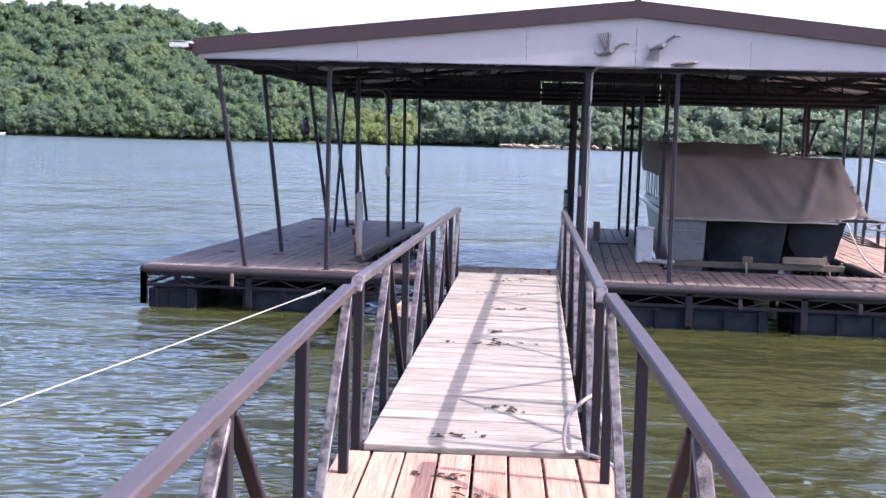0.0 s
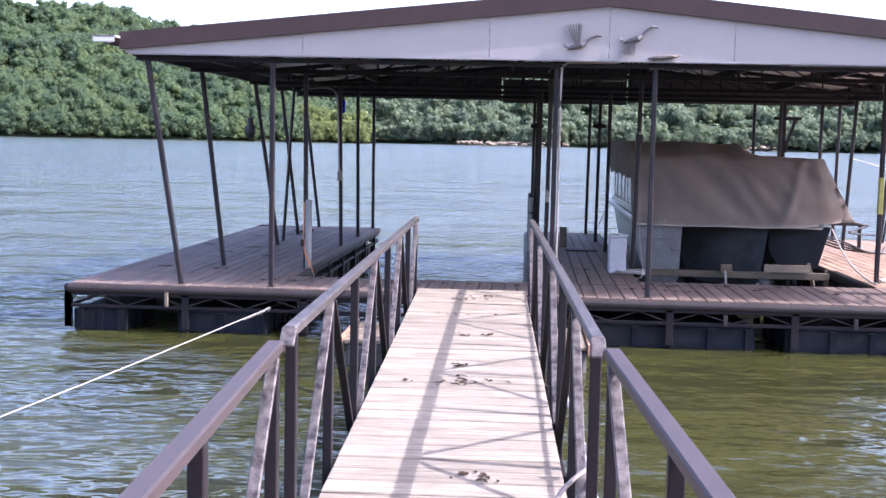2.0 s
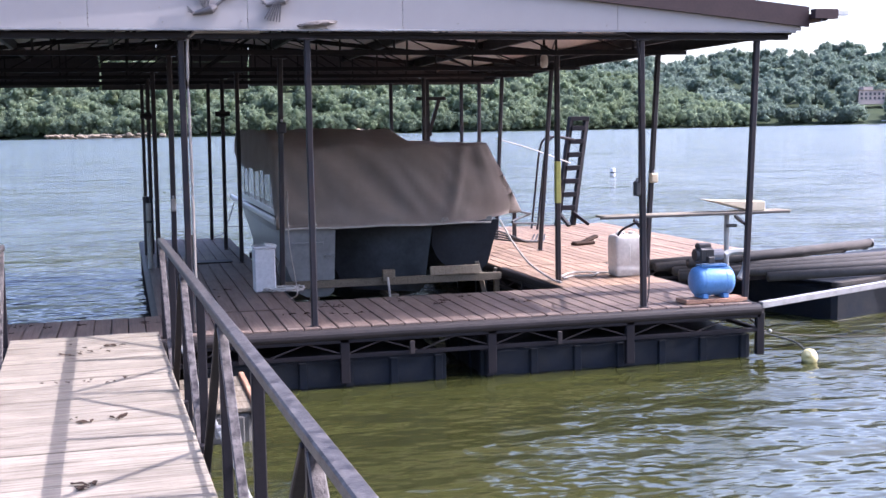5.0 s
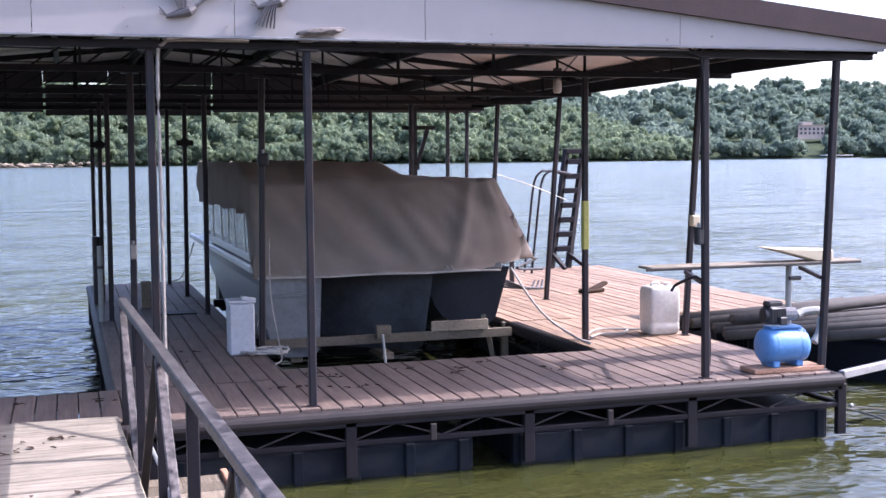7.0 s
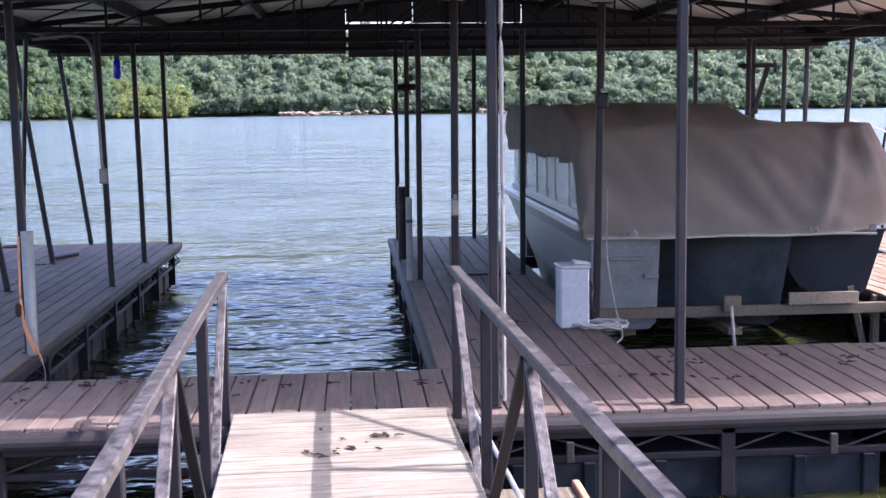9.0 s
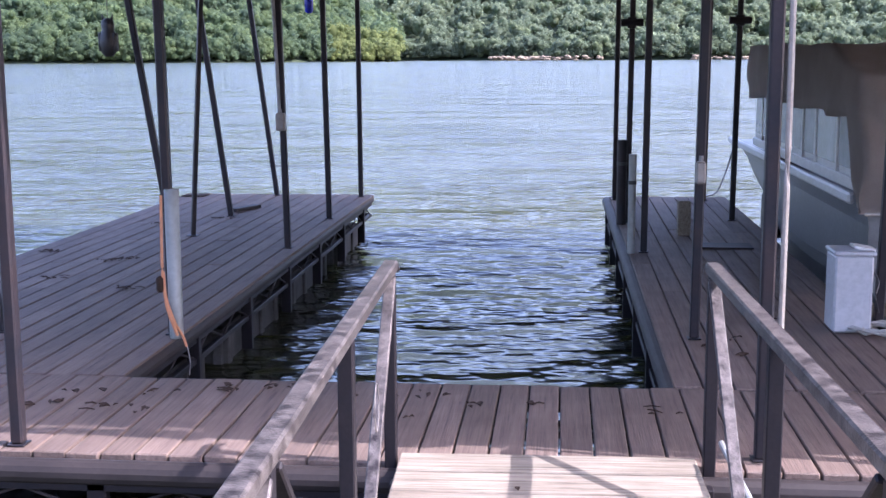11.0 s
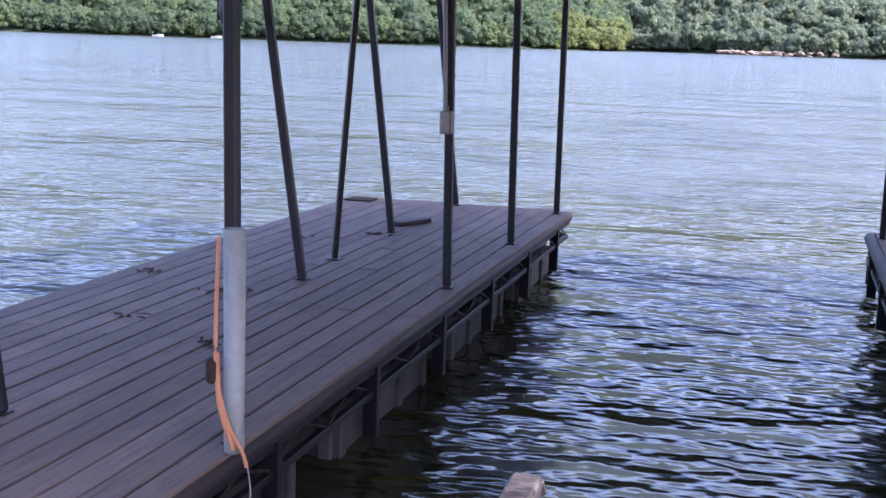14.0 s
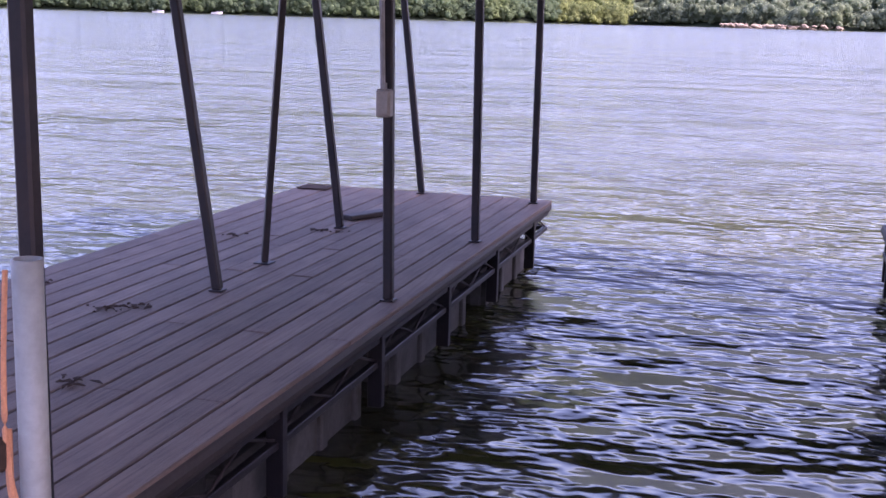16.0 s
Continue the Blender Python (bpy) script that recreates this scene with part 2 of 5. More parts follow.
def water_material():
    m, n, l, b = principled("lake_water")
    co = n.new("ShaderNodeTexCoord")

    def layer(sx, sy, rot, scale, detail):
        mp = n.new("ShaderNodeMapping")
        mp.inputs["Scale"].default_value = (sx, sy, 1)
        mp.inputs["Rotation"].default_value = (0, 0, radians(rot))
        l.new(co.outputs["Object"], mp.inputs["Vector"])
        return noise_of(n, l, mp.outputs[0], scale, detail, 0.55)

    swell = layer(0.75, 1.15, 12, 0.95, 2)
    chop = layer(0.8, 1.25, -14, 2.9, 2)
    ripple = layer(0.85, 1.2, 25, 7.0, 1)
    s1 = n.new("ShaderNodeMath")
    s1.operation = "MULTIPLY_ADD"
    s1.inputs[1].default_value = 0.5
    l.new(chop, s1.inputs[0])
    l.new(swell, s1.inputs[2])
    s2 = n.new("ShaderNodeMath")
    s2.operation = "MULTIPLY_ADD"
    s2.inputs[1].default_value = 0.08
    l.new(ripple, s2.inputs[0])
    l.new(s1.outputs[0], s2.inputs[2])
    roll = layer(0.7, 1.1, 8, 0.3, 3)
    s3 = n.new("ShaderNodeMath")
    s3.operation = "MULTIPLY_ADD"
    s3.inputs[1].default_value = 2.8
    l.new(roll, s3.inputs[0])
    l.new(s2.outputs[0], s3.inputs[2])
    # calm behind the dock, towards the shore
    lee = n.new("ShaderNodeVectorMath")
    lee.operation = "DISTANCE"
    lee.inputs[1].default_value = (2.6, 10.6, 0)
    l.new(co.outputs["Object"], lee.inputs[0])
    calm = n.new("ShaderNodeMapRange")
    calm.inputs["From Min"].default_value = 3.0
    calm.inputs["From Max"].default_value = 8.0
    calm.inputs["To Min"].default_value = 0.5
    calm.inputs["To Max"].default_value = 1.0
    l.new(lee.outputs["Value"], calm.inputs["Value"])
    s4 = n.new("ShaderNodeMath")
    s4.operation = "MULTIPLY"
    l.new(s3.outputs[0], s4.inputs[0])
    l.new(calm.outputs[0], s4.inputs[1])
    bumped(n, l, b, s4.outputs[0], 1.0, 0.24)
    silt = noise_of(n, l, co.outputs["Object"], 0.07, 3)
    l.new(ramp_of(n, l, silt, [(0.35, (0.023, 0.026, 0.008)), (0.65, (0.038, 0.040, 0.011))]), b.inputs["Base Color"])
    # sheltered by the docks, ruffled by wind on the open lake
    away = n.new("ShaderNodeVectorMath")
    away.operation = "DISTANCE"
    away.inputs[1].default_value = (0, 14, 0)
    l.new(co.outputs["Object"], away.inputs[0])
    wind = n.new("ShaderNodeMapRange")
    wind.inputs["From Min"].default_value = 8
    wind.inputs["From Max"].default_value = 60
    wind.inputs["To Min"].default_value = 0.18
    wind.inputs["To Max"].default_value = 0.16
    l.new(away.outputs["Value"], wind.inputs["Value"])
    gust = layer(0.3, 0.8, 4, 0.5, 3)
    patch = n.new("ShaderNodeMapRange")
    patch.inputs["From Min"].default_value = 0.3
    patch.inputs["From Max"].default_value = 0.7
    patch.inputs["To Min"].default_value = 0.55
    patch.inputs["To Max"].default_value = 1.25
    l.new(gust, patch.inputs["Value"])
    rough = n.new("ShaderNodeMath")
    rough.operation = "MULTIPLY"
    l.new(wind.outputs[0], rough.inputs[0])
    l.new(patch.outputs[0], rough.inputs[1])
    l.new(rough.outputs[0], b.inputs["Roughness"])
    b.inputs["IOR"].default_value = 1.5
    return m


M_WATER = water_material()


# ---- mesh helpers ----
def bm_box(bm, lo, hi, m=None, bevel=0.0):
    lo, hi = Vector(lo), Vector(hi)
    made = bmesh.ops.create_cube(bm, size=1.0)["verts"]
    bmesh.ops.scale(bm, vec=hi - lo, verts=made)
    bmesh.ops.translate(bm, vec=(lo + hi) / 2, verts=made)
    if bevel:
        edges = list({e for v in made for e in v.link_edges})
        made = bmesh.ops.bevel(bm, geom=edges, offset=bevel, segments=1, affect="EDGES")["verts"]
        made = list({v for v in made})
    if m is not None:
        bmesh.ops.transform(bm, matrix=m, verts=made)
    return made


def box(lo, hi, bevel=0.004, m=None):
    bm = bmesh.new()
    bm_box(bm, lo, hi, m, bevel)
    return bm


def along(a, b):
    """Matrix that takes the local z axis onto a-b, with its origin at a."""
    a, b = Vector(a), Vector(b)
    q = (b - a).to_track_quat("Z", "Y")
    return Matrix.Translation(a) @ q.to_matrix().to_4x4(), (b - a).length


def bm_bar(bm, a, b, w, h=None, bevel=0.004):
    """Rectangular bar from a to b."""
    h = h or w
    m, length = along(a, b)
    return bm_box(bm, (-w / 2, -h / 2, 0), (w / 2, h / 2, length), m, bevel)


def bar(a, b, w, h=None, bevel=0.004):
    bm = bmesh.new()
    bm_bar(bm, a, b, w, h, bevel)
    return bm


def bm_rod(bm, a, b, r, r2=None, seg=12):
    m, length = along(a, b)
    made = bmesh.ops.create_cone(bm, cap_ends=True, segments=seg, radius1=r, radius2=r if r2 is None else r2, depth=length)["verts"]
    bmesh.ops.transform(bm, matrix=m @ Matrix.Translation((0, 0, length / 2)), verts=made)
    return made


def rod(a, b, r, r2=None, seg=12):
    bm = bmesh.new()
    bm_rod(bm, a, b, r, r2, seg)
    return bm


def bm_tube(bm, pts, r, seg=8):
    """Round tube swept along points."""
    pts = [Vector(p) for p in pts]
    rings = []
    for i, p in enumerate(pts):
        d = (pts[min(i + 1, len(pts) - 1)] - pts[max(i - 1, 0)]).normalized()
        side = d.cross(Vector((0, 0, 1)))
        side = side.normalized() if side.length > 1e-3 else Vector((1, 0, 0))
        up = side.cross(d).normalized()
        rings.append([bm.verts.new(p + (side * math.cos(a) + up * math.sin(a)) * r) for a in (2 * math.pi * k / seg for k in range(seg))])
    for a, b in zip(rings, rings[1:]):
        for k in range(seg):
            bm.faces.new((a[k], a[(k + 1) % seg], b[(k + 1) % seg], b[k]))
    bm.faces.new(rings[0][::-1])
    bm.faces.new(rings[-1])


def tube(pts, r, seg=8):
    bm = bmesh.new()
    bm_tube(bm, pts, r, seg)
    return bm


def curve_points(ctrl, n=24):
    """Catmull-Rom through control points."""
    c = [Vector(p) for p in ctrl]
    c = [c[0] * 2 - c[1]] + c + [c[-1] * 2 - c[-2]]
    out = []
    for i in range(1, len(c) - 2):
        for k in range(n):
            t = k / n
            out.append(0.5 * (2 * c[i] + (c[i + 1] - c[i - 1]) * t + (2 * c[i - 1] - 5 * c[i] + 4 * c[i + 1] - c[i + 2]) * t * t
                              + (3 * c[i] - c[i - 1] - 3 * c[i + 1] + c[i + 2]) * t ** 3))
    out.append(c[-2])
    return out


def lathe(bm, profile, seg=20, m=None):
    """Surface of revolution about z from (radius, height) pairs."""
    rings = []
    for r, z in profile:
        rings.append([bm.verts.new((r * math.cos(2 * math.pi * k / seg), r * math.sin(2 * math.pi * k / seg), z)) for k in range(seg)])
    for a, b in zip(rings, rings[1:]):
        for k in range(seg):
            bm.faces.new((a[k], a[(k + 1) % seg], b[(k + 1) % seg], b[k]))
    bm.faces.new(rings[0][::-1])
    bm.faces.new(rings[-1])
    if m is not None:
        bmesh.ops.transform(bm, matrix=m, verts=[v for ring in rings for v in ring])


def smooth(bm):
    for fc in bm.faces:
        fc.smooth = True
    return bm


def finish(name, bm, material):
    bmesh.ops.recalc_face_normals(bm, faces=bm.faces)
    me = bpy.data.meshes.new(name)
    bm.to_mesh(me)
    bm.free()
    me.materials.append(material)
    return me


def part(name, bm, material, parent, label=""):
    ob = new(name, finish(name, bm, material))
    ob.parent = parent
    return tagged(ob, label) if label else ob


def thing(name, label, category, group="", kind="", at=(0, 0, 0)):
    ob = new(name)
    ob.empty_display_size = 0.1
    ob.location = at
    return tagged(ob, label, category, group, kind)


def solid(name, bm, material, label, category="", group="", kind=""):
    return tagged(new(name, finish(name, bm, material)), label, category, group, kind)


# ---- lake and banks ----
WATER_Z = -0.5
bm = bmesh.new()
bmesh.ops.create_grid(bm, x_segments=8, y_segments=8, size=2600)
bmesh.ops.translate(bm, vec=(0, 0, WATER_Z), verts=bm.verts)
solid("water", bm, M_WATER, "olive green lake water with small wind chop", "lake", kind="structure")

bm = bmesh.new()
bmesh.ops.create_grid(bm, x_segments=60, y_segments=24, size=1)
for v in bm.verts:
    x, y = v.co.x * 90, -1.5 - (1 - v.co.y) * 22
    rise = min(1.0, (-1.5 - y) / 6)
    v.co = Vector((x, y - 0.8 * math.sin(x * 0.16), -0.75 + 1.6 * rise + 0.12 * noise.noise((x * 0.4, y * 0.4, 0))))
solid("ground", smooth(bm), M_EARTH, "bare earth bank at the shore end of the ramp", "bank", kind="structure")


# ---- wooded hills ----
def crown_shapes(count, clumps):
    """Crown prototypes: a lumpy core of lobes, thick with small leaf clumps turned outwards."""
    out = []
    rng = np.random.RandomState(5)
    for k in range(count):
        vs, fs = [], []
        lobes = [(0, 0, 0.62, 0.40)]
        for q in range(7):
            a = 2 * math.pi * (q + rng.uniform(-0.3, 0.3)) / 7
            d = rng.uniform(0.16, 0.36)
            lobes.append((d * math.cos(a), d * math.sin(a), rng.uniform(0.28, 0.92), rng.uniform(0.15, 0.27)))
        area = sum(lb[3] ** 2 for lb in lobes)
        for lx, ly, lz, lr in lobes:
            for _ in range(int(clumps * lr ** 2 / area)):
                d = rng.normal(size=3)
                d[2] = abs(d[2]) * 1.2 - 0.35
                d /= np.linalg.norm(d)
                c = np.array((lx, ly, lz)) + d * lr * rng.uniform(0.8, 1.14)
                n = d + np.array((0, 0, 0.2)) + rng.normal(size=3) * 0.45
                n /= np.linalg.norm(n)
                a = np.cross(n, rng.normal(size=3))
                a /= np.linalg.norm(a)
                b = np.cross(n, a)
                s = rng.uniform(0.035, 0.085)
                base = len(vs)
                for q in range(4):
                    w = math.pi * q / 2
                    vs.append(c + (a * math.cos(w) + b * math.sin(w)) * s * rng.uniform(0.6, 1.3) + n * 0.02 * rng.uniform(-1, 1))
                fs.append([base + q for q in range(4)])
        core = bmesh.new()
        for lx, ly, lz, lr in lobes:
            made = bmesh.ops.create_icosphere(core, subdivisions=1, radius=lr * 0.84)["verts"]
            bmesh.ops.translate(core, vec=(lx, ly, lz), verts=made)
        core.verts.ensure_lookup_table()
        base = len(vs)
        vs += [np.array(v.co) for v in core.verts]
        fs += [[base + v.index for v in fc.verts] for fc in core.faces]
        core.free()
        out.append((np.array(vs), fs))
    return out


CROWNS = crown_shapes(9, 150)


def woods(name, trees, material, label):
    """One mesh of crowns: trees are (x, y, z, width, height)."""
    rng = np.random.RandomState(len(trees))
    verts, loops, starts, totals, base, pos = [], [], [], [], 0, 0
    packed = [(vs, np.concatenate([np.array(f) for f in fs]), np.array([len(f) for f in fs])) for vs, fs in CROWNS]
    for x, y, z, w, h in trees:
        vs, lp, tot = packed[rng.randint(len(packed))]
        a = rng.uniform(0, 6.28)
        c, s = math.cos(a), math.sin(a)
        p = np.empty_like(vs)
        p[:, 0] = (vs[:, 0] * c - vs[:, 1] * s) * w + x
        p[:, 1] = (vs[:, 0] * s + vs[:, 1] * c) * w + y
        p[:, 2] = vs[:, 2] * h + z
        verts.append(p)
        loops.append(lp + base)
        totals.append(tot)
        base += len(vs)
    verts, loops, totals = np.concatenate(verts), np.concatenate(loops), np.concatenate(totals)
    me = bpy.data.meshes.new(name)
    me.vertices.add(len(verts))
    me.vertices.foreach_set("co", verts.astype(np.float32).ravel())
    me.loops.add(len(loops))
    me.loops.foreach_set("vertex_index", loops.astype(np.int32))
    me.polygons.add(len(totals))
    me.polygons.foreach_set("loop_start", (np.cumsum(totals) - totals).astype(np.int32))
    me.update(calc_edges=True)
    me.validate()
    me.materials.append(material)
    return tagged(new(name, me), label, "woods", kind="stuff")


def lerp_profile(profile, u):
    xs, ys = [p[0] for p in profile], [p[1] for p in profile]
    return float(np.interp(u, xs, ys))


def hill(name, u0, u1, shore, crest, depth, count, material, seed, label, size=(8, 13), bright=None, clear=None):
    """A wooded hill. u is the bearing x / y; shore gives its distance, crest the slope to its skyline."""
    rng = np.random.RandomState(seed)
    trees, special = [], []
    nu, nv = 48, 9
    bm = bmesh.new()
    grid = []

    def ground(u, s):
        d0 = lerp_profile(shore, u)
        d = d0 * (1 + depth * s)
        top = lerp_profile(crest, u) * d0 * (1 + depth) - 9.0
        z = -0.7 + 1.2 * min(1, s * 30) + max(0.0, top) * (s ** 0.9) + 3.0 * noise.noise((u * 14, s * 3, seed))* s
        return Vector((u * d, d, z))

    for i in range(nu + 1):
        u = u0 + (u1 - u0) * i / nu
        grid.append([bm.verts.new(ground(u, j / (nv - 1))) for j in range(nv)])
    for i in range(nu):
        for j in range(nv - 1):
            bm.faces.new((grid[i][j], grid[i + 1][j], grid[i + 1][j + 1], grid[i][j + 1]))
    solid(name + "_slope", smooth(bm), M_FOREST, label.replace("woods", "slope"), "hillside", kind="structure")
    for k in range(count):
        u = rng.uniform(max(u0, -0.66), u1) if k % 4 else rng.uniform(u0, u1)
        s = (k + rng.uniform()) / count
        if u < -0.66:
            s *= 0.5
        s = s * 0.98 + 0.012 if k % 5 else rng.uniform(0.004, 0.03)
        if clear and abs(u - clear[0]) < clear[1] and s < clear[2]:
            continue
        g = ground(u, s)
        w = rng.uniform(*size) * (0.8 if s < 0.03 else 1.0)
        row = (g.x, g.y, g.z - 1.6, w * 1.15, w * rng.uniform(0.95, 1.35))
        if bright and bright[0] < u < bright[1] and s < bright[2]:
            special.append(row)
        else:
            trees.append(row)
    woods(name, trees, material, label)
    if special:
        woods("shore_trees", special, M_LEAF_BRIGHT, "bright yellow-green trees at the water's edge on a point")


hill("near_woods", -0.95, -0.135, [(-0.95, 640), (-0.3, 720), (-0.135, 800)],
     [(-0.95, 0.10), (-0.55, 0.108), (-0.37, 0.108), (-0.31, 0.095), (-0.25, 0.084), (-0.19, 0.066), (-0.135, 0.026)],
     0.42, 2300, M_LEAF_NEAR, 3, "dense green leafy woods on a steep lakeside hill", (9, 15), (-0.19, -0.13, 0.16))
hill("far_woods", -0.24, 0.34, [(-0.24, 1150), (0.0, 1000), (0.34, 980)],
     [(-0.24, 0.07), (0.0, 0.066), (0.34, 0.072)], 0.4, 1350, M_LEAF_MID_HAZE, 7, "green leafy woods on a farther lakeside hill", (11, 18))
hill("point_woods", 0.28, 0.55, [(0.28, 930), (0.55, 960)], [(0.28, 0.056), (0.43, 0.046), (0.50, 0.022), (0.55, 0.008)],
     0.3, 600, M_LEAF_MID_HAZE, 11, "light green woods on a low wooded point", (10, 16))
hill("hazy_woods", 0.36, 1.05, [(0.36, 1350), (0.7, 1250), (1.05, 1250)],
     [(0.36, 0.053), (0.47, 0.057), (0.60, 0.066), (0.71, 0.068), (1.05, 0.072)], 0.5, 1300, M_LEAF_FAR_HAZE, 13,
     "green woods on a distant lake hill, haze put into the leaf colour", (14, 23), None, (0.68, 0.013, 0.15))

# ---- docks: beams, trusses, floats ----
FRONT, BACK = 14.2, 23.33
X_LEFT, X_L2 = -4.37, -2.2
X_C1, X_C2 = 0.45, 1.72
X_R1, X_R2 = 4.45, 5.62


def edge_beam(parent, a, b):
    """Rounded steel edge beam with a lower chord, uprights and zigzag bars under it."""
    a, b = Vector(a), Vector(b)
    part("edge_beam", rod(a + Vector((0, 0, -0.055)), b + Vector((0, 0, -0.055)), 0.05, seg=14), M_BEAM, parent)
    part("top_chord", bar(a + Vector((0, 0, -0.105)), b + Vector((0, 0, -0.105)), 0.05, 0.04), M_STEEL, parent)
    part("bottom_chord", bar(a + Vector((0, 0, -0.235)), b + Vector((0, 0, -0.235)), 0.04, 0.035), M_STEEL, parent)
    n = max(1, round((b - a).length / 0.62))
    for i in range(n):
        p, q = a.lerp(b, i / n), a.lerp(b, (i + 1) / n)
        m = (p + q) / 2
        part("web_bar", rod(p + Vector((0, 0, -0.225)), m + Vector((0, 0, -0.12)), 0.007, seg=6), M_BEAM, parent)
        part("web_bar", rod(m + Vector((0, 0, -0.12)), q + Vector((0, 0, -0.225)), 0.007, seg=6), M_BEAM, parent)
        if i % 2 == 0:
            part("upright", bar(p + Vector((0, 0, -0.46)), p + Vector((0, 0, -0.08)), 0.075, 0.05), M_STEEL, parent)


def float_tub(x0, x1, y0, y1, material, label):
    """Ribbed dock float, half under water."""
    bm = bmesh.new()
    bm_box(bm, (x0, y0, -0.95), (x1, y1, -0.27), None, 0.03)
    tub = solid("dock_float", bm, material, label, "dock float", "floats under the dock")
    nx, ny = max(2, round((x1 - x0) / 0.42)), max(2, round((y1 - y0) / 0.42))
    for i in range(nx + 1):
        x = x0 + 0.05 + (x1 - x0 - 0.1) * i / nx
        part("rib", box((x - 0.035, y0 - 0.025, -0.9), (x + 0.035, y0 + 0.01, -0.29), 0.008), material, tub)
    for j in range(ny + 1):
        y = y0 + 0.05 + (y1 - y0 - 0.1) * j / ny
        for xs in (x0, x1):
            part("rib", box((xs - 0.025, y - 0.04, -0.9), (xs + 0.025, y + 0.04, -0.29), 0.008), material, tub)
    return tub


dock_frame = thing("dock_frame", "dark brown steel truss frame under the floating dock decks", "dock frame", kind="structure")
edge_beam(dock_frame, (X_LEFT, FRONT, 0), (5.66, FRONT, 0))
edge_beam(dock_frame, (X_LEFT, FRONT, 0), (X_LEFT, BACK, 0))
edge_beam(dock_frame, (X_LEFT, BACK, 0), (X_L2 - 0.05, BACK, 0))
edge_beam(dock_frame, (X_L2 - 0.03, 15.42, 0), (X_L2 - 0.05, BACK, 0))
edge_beam(dock_frame, (X_L2, 15.40, 0), (X_C1 + 0.03, 15.40, 0))
edge_beam(dock_frame, (X_C1, 15.42, 0), (X_C1 - 0.03, BACK, 0))
edge_beam(dock_frame, (X_C1, BACK, 0), (X_C2, BACK, 0))
edge_beam(dock_frame, (X_C2, 15.86, 0), (X_C2 - 0.1, BACK, 0))
edge_beam(dock_frame, (X_C2, 15.86, 0), (X_R1, 15.86, 0))
edge_beam(dock_frame, (X_R1, 15.86, 0), (X_R1 - 0.15, BACK, 0))
edge_beam(dock_frame, (5.66, FRONT, 0), (5.62, 17.8, 0))
edge_beam(dock_frame, (5.62, 17.8, 0), (7.8, 18.05, 0))
edge_beam(dock_frame, (7.8, 18.05, 0), (7.9, BACK, 0))
edge_beam(dock_frame, (X_R1 - 0.15, BACK, 0), (7.9, BACK, 0))

FL = "dark blue-black ribbed plastic dock float, waterline stained"
float_tub(0.75, 2.76, 14.3, 15.5, M_FLOAT, FL)
float_tub(3.11, 5.6, 14.3, 15.5, M_FLOAT, FL)
float_tub(-4.33, -3.80, 14.3, 15.3, M_FLOAT, FL)
float_tub(-3.2, -2.3, 14.3, 15.3, M_FLOAT, FL)
for k in range(4):
    y0 = 15.6 + k * 1.98
    float_tub(-4.2, -2.32, y0, y0 + 1.45, M_FLOAT_PALE, "grey weathered dock float with concrete-like ribs")
    float_tub(0.55, 1.6, y0 + 0.05, y0 + 1.5, M_FLOAT, FL)
    float_tub(4.55, 5.5, y0 + 0.45, y0 + 1.85, M_FLOAT, FL)
float_tub(5.9, 7.7, 18.2, 20.6, M_FLOAT, FL)
float_tub(5.9, 7.7, 21.0, 23.2, M_FLOAT, FL)
part("strut_board", box((-3.32, 14.13, -0.22), (-3.285, 14.16, -0.07)), M_RAWWOOD, dock_frame, "pale wooden board nailed over the frame")
for x in (1.05, 2.45, 3.74):
    part("bracket", box((x - 0.02, 14.125, -0.24), (x + 0.02, 14.15, -0.13)), M_BEAM, dock_frame)


# ---- decks of single boards ----
PITCH = 0.137
BOARD_MESH = {}


def board_mesh(length, width, thick, material):
    key = (round(length, 2), round(width, 3), material.name)
    if key not in BOARD_MESH:
        bm = bmesh.new()
        bm_box(bm, (-width / 2, -length / 2, -thick), (width / 2, length / 2, 0), None, 0.005)
        BOARD_MESH[key] = finish("board", bm, material)
    return BOARD_MESH[key]


def lay(parent, x, y, z, length, width, material, turn=0.0, thick=0.036):
    ob = new("board", board_mesh(length, width, thick, material))
    ob.parent = parent
    rng = random.uniform
    ob.matrix_basis = pose(x, y, z + rng(-0.0025, 0.0025), rng(-0.06, 0.06), rng(-0.5, 0.5), turn + rng(-0.12, 0.12))
    return ob


def deck(name, label, x0, x1, y0, y1, material=M_DECK, joints=()):
    """Boards along y from x0 to x1, butted at staggered joints."""
    d = thing(name, label, "dock deck", kind="structure")
    n = round((x1 - x0) / PITCH)
    w = (x1 - x0) / n
    for i in range(n):
        x = x0 + w * (i + 0.5)
        cuts = [y0 + random.uniform(-0.006, 0.006)] + ([joints[i % len(joints)]] if joints else []) + [y1 + random.uniform(-0.01, 0.01)]
        if joints and cuts[-1] - cuts[-2] > 4.4:
            cuts.insert(-1, round((cuts[-1] + cuts[-2]) / 2 + 0.4 * ((i * 7) % 3 - 1), 1))
        for a, b in zip(cuts, cuts[1:]):
            lay(d, x, (a + b) / 2, 0.0, round(b - a - 0.004, 2), w - 0.008, material)
    return d


